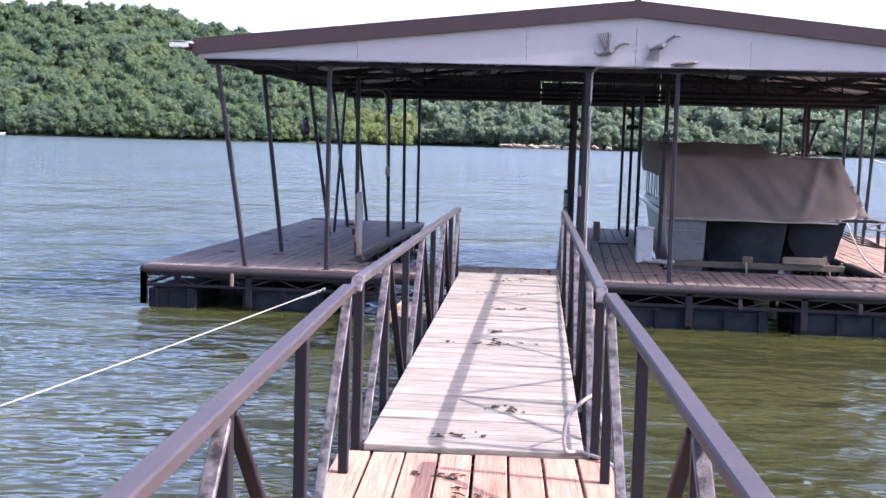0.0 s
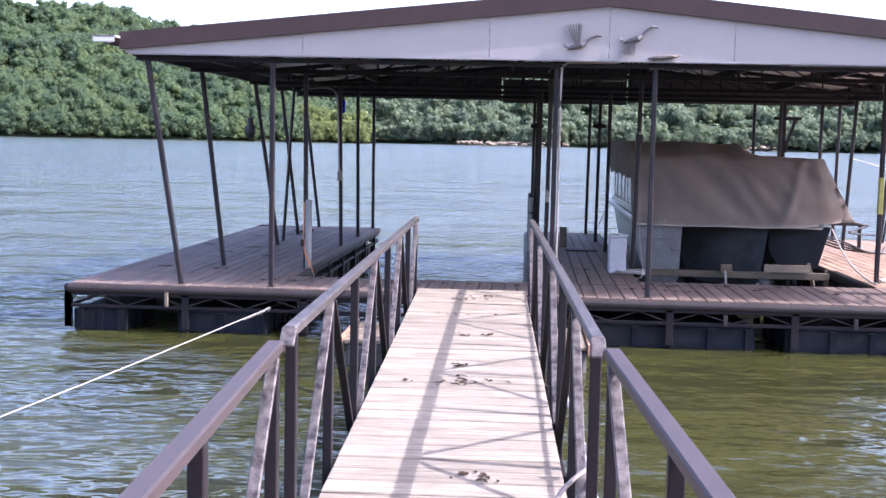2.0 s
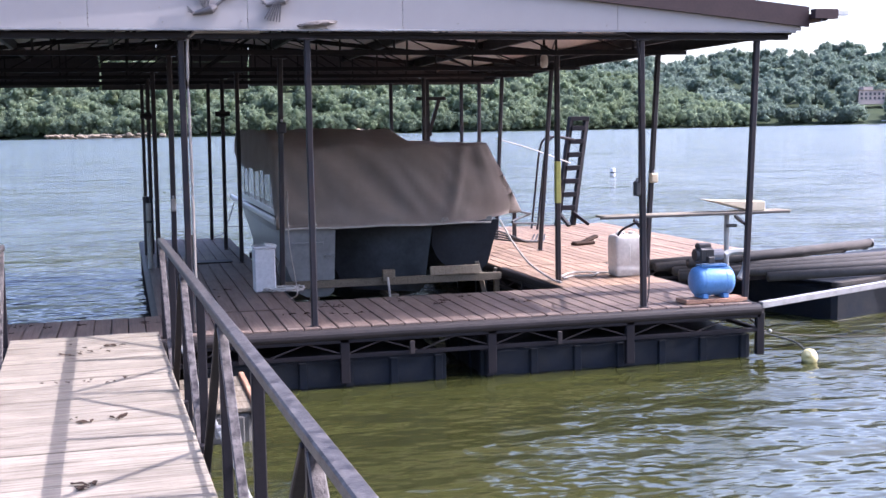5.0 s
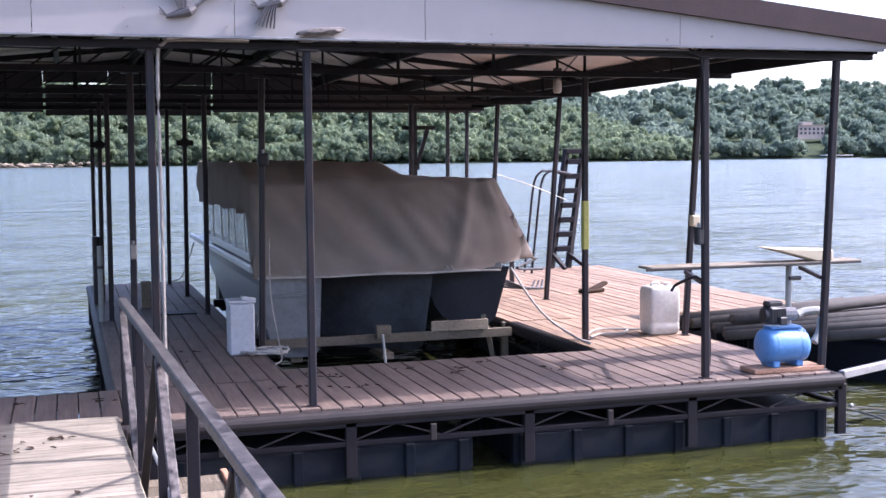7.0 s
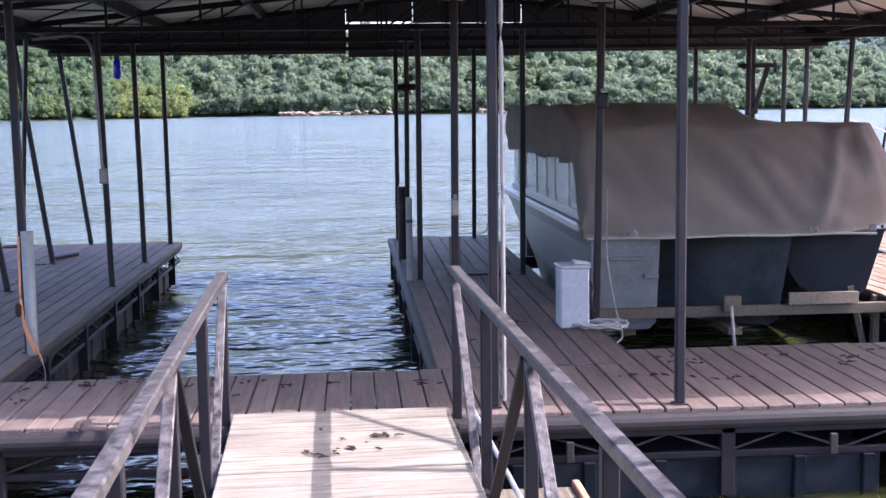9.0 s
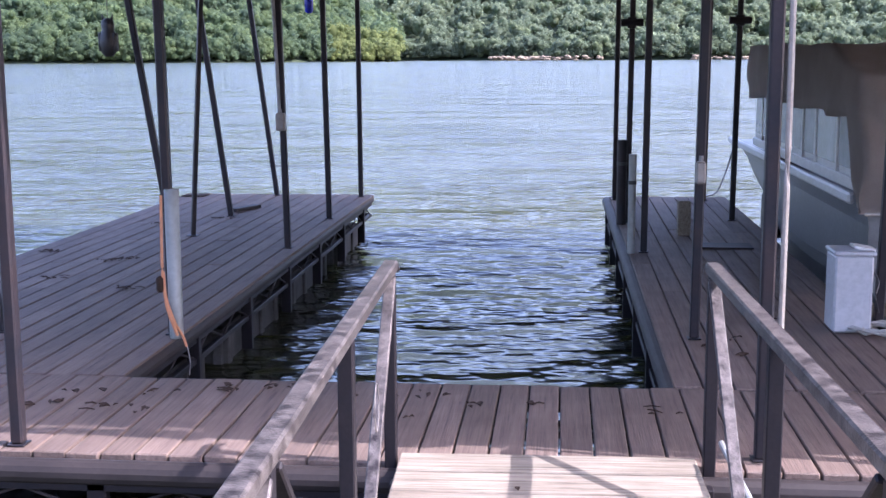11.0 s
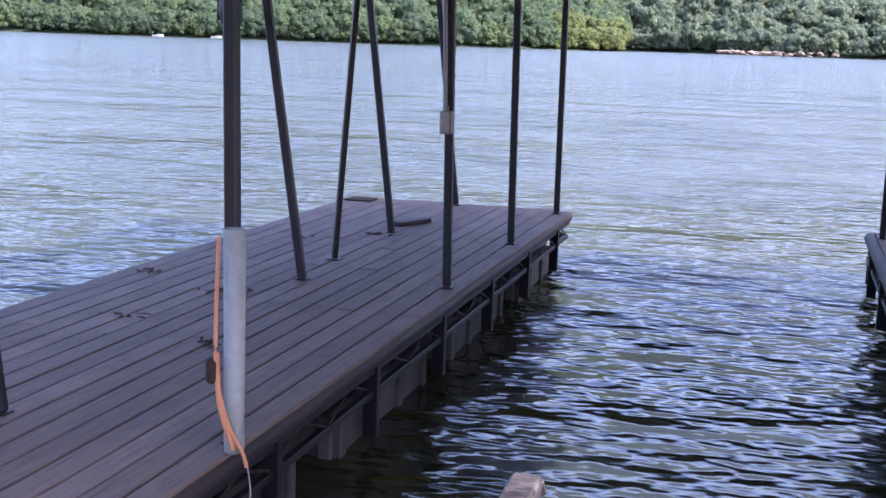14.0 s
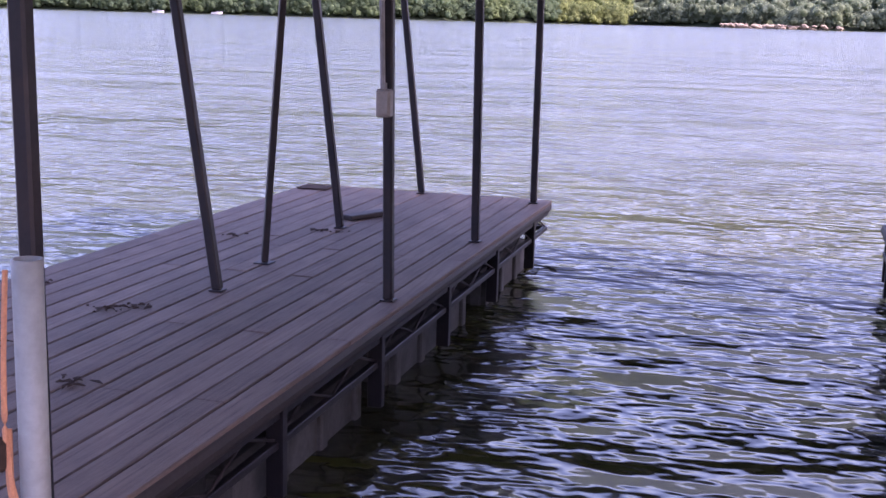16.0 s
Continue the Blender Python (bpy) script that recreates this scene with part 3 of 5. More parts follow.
deck("front_deck", "brown painted plank walkway across the front of the dock", X_LEFT, X_C2, 14.26, 15.40)
deck("slip_deck", "brown painted plank deck in front of the boat slip", X_C2, 5.62, 14.26, 15.85)
deck("west_finger_deck", "worn brown plank deck of a wide dock finger", X_LEFT, X_L2, 15.42, BACK, M_DECK, (18.6, 19.8, 17.6))
deck("middle_finger_deck", "brown plank deck of the narrow finger beside the boat", X_C1, X_C2, 15.42, BACK, M_DECK, (18.9, 17.8, 20.0))
# the east decks take the lighter boards that hold sunlight in their colour
deck("east_finger_deck", "worn brown plank deck beside the boat lift, coloured lighter for sunlight", X_R1 - 0.03, 5.62, 15.87, 17.8, M_DECK_SUNLIT)
deck("east_deck", "worn brown plank swim deck, coloured lighter for sunlight", X_R1 - 0.08, 7.88, 17.83, BACK, M_DECK_SUNLIT, (20.4, 21.2, 19.8))

# ---- gangway and shore ramp ----
GANG_A, GANG_B = Vector((0.112, 6.58, -0.03)), Vector((-0.126, 14.275, -0.03))
L_GANG = (GANG_B - GANG_A).length
GDIR = (GANG_B - GANG_A).normalized()
GSIDE = Vector((GDIR.y, -GDIR.x, 0))
GTURN = math.degrees(math.atan2(GDIR.y, GDIR.x))


def on_gang(s, off, z):
    p = GANG_A + GDIR * s + GSIDE * off
    return Vector((p.x, p.y, z))


def gang_z(s):
    """The gangway climbs a little, its outer end resting on the dock's edge."""
    return -0.03 + 0.072 * s / L_GANG


gang_deck = thing("gangway_deck", "weathered pale grey plank deck of a gangway", "gangway deck", kind="structure")
n = round(L_GANG / 0.2)
for i in range(n):
    p = on_gang((i + 0.5) * L_GANG / n, 0, 0)
    lay(gang_deck, p.x, p.y, gang_z((i + 0.5) * L_GANG / n), 1.11, L_GANG / n - random.choice((0.006, 0.008, 0.009, 0.016)), M_GANG, GTURN)

RAMP_A, RAMP_B = Vector((0.66, -2.6, -0.05)), Vector((0.118, 6.56, -0.05))
RDIR = (RAMP_B - RAMP_A).normalized()
RSIDE = Vector((RDIR.y, -RDIR.x, 0))
RTURN = math.degrees(math.atan2(RDIR.y, RDIR.x))


def on_ramp(s, off, z):
    p = RAMP_A + RDIR * s + RSIDE * off
    return Vector((p.x, p.y, z))


ramp_deck = thing("ramp_deck", "reddish brown stained plank deck of the shore ramp", "ramp deck", kind="structure")
L_RAMP = (RAMP_B - RAMP_A).length
for i in range(8):
    for k in range(3):
        p = on_ramp(L_RAMP * (k + 0.5) / 3, -0.595 + 0.17 * i, 0)
        lay(ramp_deck, p.x, p.y, -0.052, round(L_RAMP / 3 - 0.006, 2), 0.158, M_RAMP, RTURN - 90)


def truss_rail(name, label, place, side, s0, s1, top, cap_mat, cap_w, low=-0.28, first_up=True, pitch=1.1, fall=0.0):
    """Railing truss: channel top rail, bottom chord, square posts and alternating diagonals."""
    r = thing(name, label, "railing", "gangway railings")

    def height(s):
        return top - fall * (s - s0) / (s1 - s0)

    part("top_rail", bar(place(s0 - 0.06, side, top - 0.022), place(s1 + 0.06, side, height(s1) - 0.022), cap_w, 0.042, 0.006), cap_mat, r, "worn metal top rail")
    part("end_lip", bar(place(s0 - 0.055, side, top - 0.008), place(s0 - 0.13, side, top - 0.07), cap_w * 1.1, 0.012, 0.004), cap_mat, r)
    part("end_lip", bar(place(s1 + 0.055, side, height(s1) - 0.012), place(s1 + 0.10, side, height(s1) - 0.05), cap_w * 1.05, 0.014, 0.004), cap_mat, r)
    part("bottom_chord", bar(place(s0, side, low), place(s1, side, low), 0.05, 0.05), M_STEEL, r)
    count = max(1, round((s1 - s0) / pitch))
    for i in range(count + 1):
        s = s0 + (s1 - s0) * i / count
        part("post", bar(place(s, side, low), place(s, side, height(s) - 0.044), 0.045, 0.045), M_STEEL, r)
        if i < count:
            e = s0 + (s1 - s0) * (i + 1) / count
            up = (i % 2 == 0) == first_up
            za, zb = (low + 0.05, height(e) - 0.05) if up else (height(s) - 0.05, low + 0.05)
            inner = side * 0.985
            part("diagonal", bar(place(s + 0.04, inner, za), place(e - 0.04, inner, zb), 0.042, 0.022), M_RAILCAP if up else M_STEEL, r)
    return r


truss_rail("gangway_railing", "dark steel truss gangway railing with a worn pale cap", on_gang, -0.59, 0.0, L_GANG - 0.02, 0.83, M_RAILCAP, 0.054, fall=0.05)
truss_rail("gangway_railing", "dark steel truss gangway railing with a worn pale cap", on_gang, 0.605, 0.0, L_GANG - 0.02, 0.82, M_RAILCAP, 0.054, fall=0.04)
truss_rail("ramp_railing", "brown painted steel truss railing of the shore ramp", on_ramp, -0.60, 0.1, L_RAMP - 0.42, 0.83, M_RAILCAP_BROWN, 0.06, -0.3, True, 1.22)
truss_rail("ramp_railing", "brown painted steel truss railing of the shore ramp", on_ramp, 0.615, 0.1, L_RAMP - 0.42, 0.83, M_RAILCAP_BROWN, 0.06, -0.3, True, 1.22)
gang_frame = thing("gangway_frame", "dark steel cross beams under the gangway deck", "gangway frame", kind="structure")
for i in range(8):
    s = 0.1 + (L_GANG - 0.3) * i / 7
    part("cross_beam", bar(on_gang(s, -0.575, gang_z(s) - 0.08), on_gang(s, 0.595, gang_z(s) - 0.08), 0.06, 0.07), M_STEEL, gang_frame)
for i in range(8):
    s = 0.2 + (L_RAMP - 0.4) * i / 7
    part("cross_beam", bar(on_ramp(s, -0.6, -0.13), on_ramp(s, 0.615, -0.13), 0.06, 0.07), M_STEEL, gang_frame)
for s in (0.03, 0.16):
    part("ramp_lip", bar(on_ramp(L_RAMP - s - 0.05, -0.6, -0.1), on_ramp(L_RAMP - s - 0.05, 0.6, -0.1), 0.03, 0.04), M_STEEL, gang_frame)
# steel piles that carry the joint of ramp and gangway
for side in (-0.66, 0.68):
    part("pile", rod(on_gang(-0.05, side, -2.5), on_gang(-0.05, side, -0.1), 0.05), M_STEEL, gang_frame)

# float that carries the outer end of the gangway, with a few planks on it
gfloat = solid("gangway_float", box((-1.2, 12.72, -0.85), (1.0, 13.82, -0.30), 0.03), M_FLOAT_PALE, "grey weathered float with planks under the gangway end", "dock float")
for k in range(6):
    part("plank", box((-1.22, 12.72 + k * 0.184, -0.297), (1.0, 12.72 + k * 0.184 + 0.172, -0.262), 0.006), M_RAWWOOD, gfloat)
part("edge_board", box((1.003, 12.70, -0.34), (1.042, 13.84, -0.235), 0.006), M_RAMP, gfloat, "reddish edge board")
part("edge_board", box((-1.262, 12.70, -0.34), (-1.223, 13.84, -0.235), 0.006), M_RAMP, gfloat, "reddish edge board")
for k in range(6):
    x = -1.0 + k * 0.38
    part("rib", box((x - 0.04, 12.69, -0.8), (x + 0.04, 12.735, -0.32), 0.008), M_FLOAT_PALE, gfloat)

conduit = thing("conduit", "pale water pipe clipped low along the gangway railing", "water pipe")
part("pipe", tube([on_gang(s, 0.635, 0.13) for s in np.linspace(0.0, L_GANG - 0.1, 30)], 0.011), M_PVC, conduit)
for s in (0.9, 2.4, 3.9, 5.4, 6.9):
    part("clip", box((-0.02, -0.02, -0.03), (0.02, 0.03, 0.03), 0.003, Matrix.Translation(on_gang(s, 0.635, 0.13))), M_GALV, conduit)
wire = thing("wire_loop", "thin pale wire loop hung on a gangway railing post", "wire")
part("loop", tube([on_gang(L_GANG - 0.72 + 0.05 * math.sin(a * 0.55), -0.555, 0.43 + 0.08 * math.cos(a * 0.55)) for a in range(12)], 0.002, 6), M_OUTLET, wire)
hose = thing("hose", "pale grey hose loop at the joint of ramp and gangway", "hose")
part("hose_loop", tube(curve_points([on_gang(0.3, 0.63, 0.13), on_gang(0.12, 0.60, 0.25), on_gang(0.0, 0.47, 0.16), on_gang(-0.03, 0.46, 0.0),
                                     on_gang(0.0, 0.55, -0.02), on_gang(-0.12, 0.70, -0.06), on_gang(-0.3, 0.74, -0.2)], 8), 0.010), M_OUTLET, hose)

# ---- posts ----
RIDGE_X, RIDGE_Z, EAVE_L, EAVE_R, EAVE_Z = 1.2, 3.10, -3.80, 6.09, 2.60
CHORD = 2.36


def roof_z(x):
    return RIDGE_Z - (RIDGE_Z - EAVE_Z) * (abs(x - RIDGE_X) / ((RIDGE_X - EAVE_L) if x < RIDGE_X else (EAVE_R - RIDGE_X)))


def post(base, top, w=0.051, label="dark brown square steel roof post on a dock deck"):
    p = thing("roof_post", label, "post", "roof posts", at=base)
    b = Vector(base)
    d = Vector(top) - b
    part("shaft", bar((0, 0, 0.008), d, w, w, 0.008), M_POST, p)
    part("base_plate", box((-0.037, -0.037, 0.002), (0.037, 0.037, 0.01), 0.002), M_POST, p)
    part("top_plate", box((-0.07, -0.05, -0.012), (0.07, 0.05, 0.0), 0.002, Matrix.Translation(d)), M_POST, p)
    return p


LEAN = "dark brown steel roof post leaning outwards on a dock finger"
for x, y, tx in ((-2.24, 14.34, -2.24), (0.69, 14.4, 0.69), (1.68, 14.34, 1.68), (4.6, 14.34, 4.58), (5.6, 14.36, 5.70),
                 (-2.24, 16.30, -2.26), (0.65, 16.42, 0.67), (1.73, 16.82, 1.77), (4.56, 16.40, 4.56), (5.52, 16.33, 5.66),
                 (-2.30, 19.42, -2.34), (0.57, 19.40, 0.58), (1.57, 19.57, 1.58), (5.42, 19.43, 5.60),
                 (-2.31, 21.24, -2.34), (0.53, 21.15, 0.55), (1.52, 21.35, 1.54), (5.40, 21.3, 5.52), (4.36, 21.4, 4.38),
                 (-2.31, 23.10, -2.32), (0.49, 22.98, 0.50), (1.44, 22.98, 1.46), (4.30, 23.2, 4.29), (5.42, 23.2, 5.44), (5.72, 23.25, 5.75)):
    post((x, y, 0), (tx, y, CHORD - 0.02))
for x, y, tx in ((-3.20, 14.34, -3.56), (-3.24, 16.28, -3.52), (-3.21, 19.28, -3.56), (-3.31, 21.35, -3.60), (-3.29, 23.2, -3.57)):
    post((x, y, 0), (tx, y, CHORD - 0.02), label=LEAN)
brace = thing("brace_post", "thin dark steel brace leaning inwards on a dock finger", "brace", at=(-3.29, 20.05, 0))
part("shaft", bar((0, 0, 0.008), (0.13, 0.1, 2.33), 0.038), M_POST, brace)
part("base_plate", box((-0.05, -0.05, 0.0), (0.05, 0.05, 0.008), 0.002), M_POST, brace)

# ---- roof ----
roof = thing("roof", "low gable roof of ribbed metal sheet over the dock", "roof", kind="structure")
Y0, Y1 = 14.22, 23.72
for sx, ex in ((RIDGE_X, EAVE_L), (RIDGE_X, EAVE_R)):
    n = 11
    for i in range(n):
        a, b = sx + (ex - sx) * i / n, sx + (ex - sx) * (i + 1) / n
        bm = bmesh.new()
        lo = [bm.verts.new((x, y, roof_z(x) - 0.035)) for x, y in ((a, Y0), (b, Y0), (b, Y1), (a, Y1))]
        hi = [bm.verts.new((x, y, roof_z(x) - 0.02)) for x, y in ((a, Y0), (b, Y0), (b, Y1), (a, Y1))]
        bm.faces.new(lo)
        bm.faces.new(hi)
        for k in range(4):
            bm.faces.new((lo[k], lo[(k + 1) % 4], hi[(k + 1) % 4], hi[k]))
        bm_box(bm, (a - 0.015, Y0, roof_z(a) - 0.02), (a + 0.015, Y1, roof_z(a) + 0.005))
        part("roof_sheet", bm, M_ROOF, roof)
part("ridge_cap", rod((RIDGE_X, Y0 - 0.05, RIDGE_Z - 0.01), (RIDGE_X, Y1, RIDGE_Z - 0.01), 0.045), M_BROWN, roof)

# gable front: brown barge boards over a white painted board
for sx, ex in ((RIDGE_X, EAVE_L), (RIDGE_X, EAVE_R)):
    bm = bmesh.new()
    pts = [(sx, RIDGE_Z + 0.01), (ex, EAVE_Z + 0.01), (ex, EAVE_Z - 0.165), (sx, RIDGE_Z - 0.165)]
    f0 = [bm.verts.new((x, 14.145, z)) for x, z in pts]
    f1 = [bm.verts.new((x, 14.185, z)) for x, z in pts]
    bm.faces.new(f0)
    bm.faces.new(f1)
    for k in range(4):
        bm.faces.new((f0[k], f0[(k + 1) % 4], f1[(k + 1) % 4], f1[k]))
    part("barge_board", bm, M_BROWN, roof, "dark brown barge board")
cuts = [EAVE_L + 0.05, -1.9, 0.0, RIDGE_X, 2.44, 4.3, EAVE_R - 0.05]
for a, b in zip(cuts, cuts[1:]):
    bm = bmesh.new()
    a, b = a + 0.002, b - 0.002
    pts = [(a, 2.405), (b, 2.405), (b, roof_z(b) - 0.06), (a, roof_z(a) - 0.06)]
    f0 = [bm.verts.new((x, 14.19, z)) for x, z in pts]
    f1 = [bm.verts.new((x, 14.205, z)) for x, z in pts]
    bm.faces.new(f0)
    bm.faces.new(f1)
    for k in range(4):
        bm.faces.new((f0[k], f0[(k + 1) % 4], f1[(k + 1) % 4], f1[k]))
    part("gable_panel", bm, M_WHITE, roof, "white painted gable panel")
part("gable_trim", bar((EAVE_L + 0.1, 14.20, 2.395), (EAVE_R - 0.1, 14.20, 2.395), 0.03, 0.018), M_GALV, roof)
# back gable: boards darkened for backlight, with a separate middle panel and slits of light round it
for a, b, z0, z1 in ((EAVE_L, -0.10, 2.32, None), (2.14, EAVE_R, 2.32, None), (-0.07, 2.115, 2.275, 2.69), (0.75, 2.13, 2.695, None), (-0.095, 0.745, 2.715, None)):
    bm = bmesh.new()
    if z1 is None:
        xs = [a, b] if not a < RIDGE_X < b else [a, RIDGE_X, b]
        pts = [(a, z0), (b, z0)] + [(x, roof_z(x) - 0.04) for x in reversed(xs)]
    else:
        pts = [(a, z0), (b, z0), (b, z1), (a, z1)]
    f0 = [bm.verts.new((x, 23.60, z)) for x, z in pts]
    f1 = [bm.verts.new((x, 23.62, z)) for x, z in pts]
    bm.faces.new(f0)
    bm.faces.new(f1)
    for k in range(len(pts)):
        bm.faces.new((f0[k], f0[(k + 1) % len(pts)], f1[(k + 1) % len(pts)], f1[k]))
    part("back_panel", bm, M_BACKLITPANEL, roof)
for x in (EAVE_L + 0.13, EAVE_R - 0.13):
    part("eave_beam", bar((x, Y0 + 0.03, 2.455), (x, Y1 - 0.13, 2.455), 0.045, 0.16), M_STEEL, roof)
for y in (14.34, 16.36, 19.44, 21.32, 23.2):
    part("truss_chord", bar((EAVE_L + 0.12, y, CHORD), (EAVE_R - 0.1, y, CHORD), 0.05, 0.05), M_STEEL, roof)
    for sx, ex in ((RIDGE_X, EAVE_L + 0.05), (RIDGE_X, EAVE_R - 0.05)):
        part("truss_rafter", bar((sx, y, roof_z(sx) - 0.10), (ex, y, roof_z(ex) - 0.10), 0.05, 0.06), M_STEEL, roof)
    xs = np.linspace(EAVE_L + 0.7, EAVE_R - 0.7, 11)
    for k, x in enumerate(xs):
        part("truss_web", bar((x, y, CHORD), (x, y, roof_z(x) - 0.11), 0.022), M_STEEL, roof)
        if k + 1 < len(xs):
            e = xs[k + 1]
            z0, z1 = (CHORD, roof_z(e) - 0.11) if x < RIDGE_X else (roof_z(x) - 0.11, CHORD)
            part("truss_web", rod((x, y, z0), (e, y, z1), 0.009, seg=6), M_STEEL, roof)
for x in (-3.45, -2.3, -1.1, 0.1, 1.05, 1.35, 2.4, 3.6, 4.7, 5.75):
    part("purlin", bar((x, Y0 + 0.02, roof_z(x) - 0.105), (x, Y1 - 0.1, roof_z(x) - 0.105), 0.055, 0.13), M_STEEL, roof)
for y0, y1 in ((14.34, 16.36), (16.36, 19.44), (19.44, 21.32), (21.32, 23.2)):
    for x0, x1 in ((-3.3, -2.2), (-0.9, 0.6), (2.0, 3.3), (4.6, 5.6)):
        part("wind_brace", rod((x0, y0, roof_z(x0) - 0.09), (x1, y1, roof_z(x1) - 0.09), 0.008, seg=6), M_STEEL, roof)



def gutter(x, side, label):
    g = thing("gutter", label, "gutter", "roof gutters")
    bm = bmesh.new()
    n = 8
    rows = []
    for y in (14.05, 23.8):
        outer = [(x + side * 0.08 - 0.075 * math.cos(math.pi * k / n), 2.545 - 0.07 * math.sin(math.pi * k / n)) for k in range(n + 1)]
        inner = [(x + side * 0.08 - 0.068 * math.cos(math.pi * k / n), 2.547 - 0.062 * math.sin(math.pi * k / n)) for k in range(n, -1, -1)]
        rows.append([bm.verts.new((px, y, pz)) for px, pz in outer + inner])
    k = len(rows[0])
    for i in range(k):
        bm.faces.new((rows[0][i], rows[0][(i + 1) % k], rows[1][(i + 1) % k], rows[1][i]))
    part("trough", bm, M_BROWN, g)
    return g


g = gutter(EAVE_L, -1, "brown roof gutter with a bent pale metal end")
bm = bmesh.new()
bm_box(bm, (-4.02, 14.0, 2.545), (-3.78, 14.13, 2.565), None, 0.003)
bm_box(bm, (-4.02, 14.0, 2.50), (-3.80, 14.012, 2.565), None, 0.002)
part("bent_end", bm, M_BOATWHITE, g, "bent pale flashing")
g = gutter(EAVE_R, 1, "brown roof gutter sticking out past the gable")
bm = bmesh.new()
bm_box(bm, (6.09, 14.05, 2.50), (6.32, 14.13, 2.585), None, 0.003)
part("bent_end", bm, M_BROWN, g)
bm = bmesh.new()
bm_box(bm, (6.30, 14.06, 2.53), (6.43, 14.12, 2.575), None, 0.003)
part("flashing", bm, M_BOATWHITE, g, "pale flashing end")

# ---- pontoon boat on its lift ----
BX0, BX1, BY0, BY1 = 1.84, 4.24, 17.70, 23.9
boat = thing("boat", "old grey deck boat under a brown canvas cover on a lift", "boat", at=(3.0, 20.5, 0.0))
OFF = Matrix.Translation((-3.0, -20.5, 0.0))


def boat_part(name, bm, material, label="", parent=None):
    bmesh.ops.transform(bm, matrix=OFF, verts=bm.verts)
    return part(name, bm, material, parent or boat, label)


def sponson(x0, x1, z_low, y0, y1, flare, slant=0.0):
    """Flat-sided hull float with a curved, rising bow and a raked stern."""
    bm = bmesh.new()
    rows = []
    ny = 26
    for i in range(ny + 1):
        s = i / ny
        y = y0 + (y1 - y0) * s
        rise = max(0.0, (s - 0.42) / 0.58) ** 1.6
        # unseen belly added amidships to block light showing under the boat
        low = z_low - 0.24 * math.sin(math.pi * min(1.0, s / 0.7)) + (0.50 - z_low) * rise
        pinch = 0.10 * rise
        back = slant * max(0.0, 1 - s * 6)
        mid = 0.5 * (low + 0.44)
        prof = [(x0 + pinch, 0.56), (x0 + 0.015 + pinch, 0.45), (x0 + 0.012 + pinch, mid + 0.06), (x0 + 0.05 + pinch, mid - 0.05), (x0 + 0.12 + pinch, low + 0.07), (x0 + 0.24 + pinch, low),
                (x1 - flare - 0.06, low), (x1 - flare, low + 0.06), (x1, 0.56)]
        rows.append([bm.verts.new((x, y + back * (x1 - x) / (x1 - x0), max(z, low))) for x, z in prof])
    for a, b in zip(rows, rows[1:]):
        for k in range(len(a) - 1):
            bm.faces.new((a[k], a[k + 1], b[k + 1], b[k]))
        bm.faces.new((a[-1], a[0], b[0], b[-1]))
    bm.faces.new(rows[0])
    bm.faces.new(rows[-1][::-1])
    return bm


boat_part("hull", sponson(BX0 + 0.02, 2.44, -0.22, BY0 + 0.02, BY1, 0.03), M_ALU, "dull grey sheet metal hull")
# middle and right floats carry the shade under the boat in their colour
boat_part("hull", sponson(2.50, 3.55, -0.24, BY0 + 0.03, BY1 - 0.1, 0.09, 0.85), M_HULL_HALFSHADE)
boat_part("hull", sponson(3.60, 4.34, -0.01, BY0 + 0.05, BY1, 0.13, 0.3), M_HULL_DEEPSHADE, "grey hull darkened in colour for the shade under the cover")
# added dark sheet, no hull part, that keeps the gap between floats dark
boat_part("tunnel_back", box((2.40, 18.7, -0.1), (2.62, 18.74, 0.56)), M_HULL_DEEPSHADE)
boat_part("deck_plate", box((BX0 + 0.02, BY0 - 0.02, 0.55), (BX1, BY1 - 0.15, 0.61), 0.01), M_ALU)
boat_part("rub_rail", bar((BX0 - 0.015, BY0 + 0.3, 0.60), (BX0 - 0.015, BY1 - 0.05, 0.60), 0.05, 0.075, 0.015), M_BOATWHITE, "pale rub rail")
side_fence = boat_part("side_fence", box((BX0 + 0.02, BY0 + 0.3, 0.64), (BX0 + 0.05, 22.3, 1.26), 0.004), M_BOATWHITE, "off-white side fence panel")
boat_part("fence_sill", box((BX0 - 0.005, BY0 + 0.32, 0.655), (BX0 + 0.03, 22.3, 0.73), 0.006), M_BOATWHITE)
boat_part("bow_fence", box((BX0 + 0.1, 22.27, 0.62), (BX1 - 0.1, 22.3, 1.4), 0.004), M_BOATWHITE)
for k, (a, b) in enumerate(((18.15, 18.52), (18.62, 19.25), (19.35, 19.75), (19.85, 20.35), (20.5, 21.15), (21.3, 21.75), (21.85, 22.2))):
    boat_part("window", box((BX0 + 0.004, a, 0.78), (BX0 + 0.026, b, 1.24), 0.004), M_VINYL, "clouded vinyl window", side_fence)
    boat_part("window_post", box((BX0 - 0.002, a - 0.06, 0.72), (BX0 + 0.03, a - 0.01, 1.26), 0.003), M_BOATWHITE, "", side_fence)
boat_part("latch", box((BX0 - 0.014, 18.02, 0.92), (BX0 + 0.004, 18.06, 1.06), 0.004), M_BLACK, "", side_fence)
# torn sheet strip on the stern quarter
bm = bmesh.new()
bm_box(bm, (1.95, BY0 - 0.012, 0.355), (2.30, BY0 + 0.02, 0.385), None, 0.003)
bm_box(bm, (2.28, BY0 - 0.02, 0.37), (2.40, BY0 + 0.02, 0.40), Matrix.Rotation(radians(4), 4, "Y"), 0.003)
boat_part("bent_strip", bm, M_ALU)


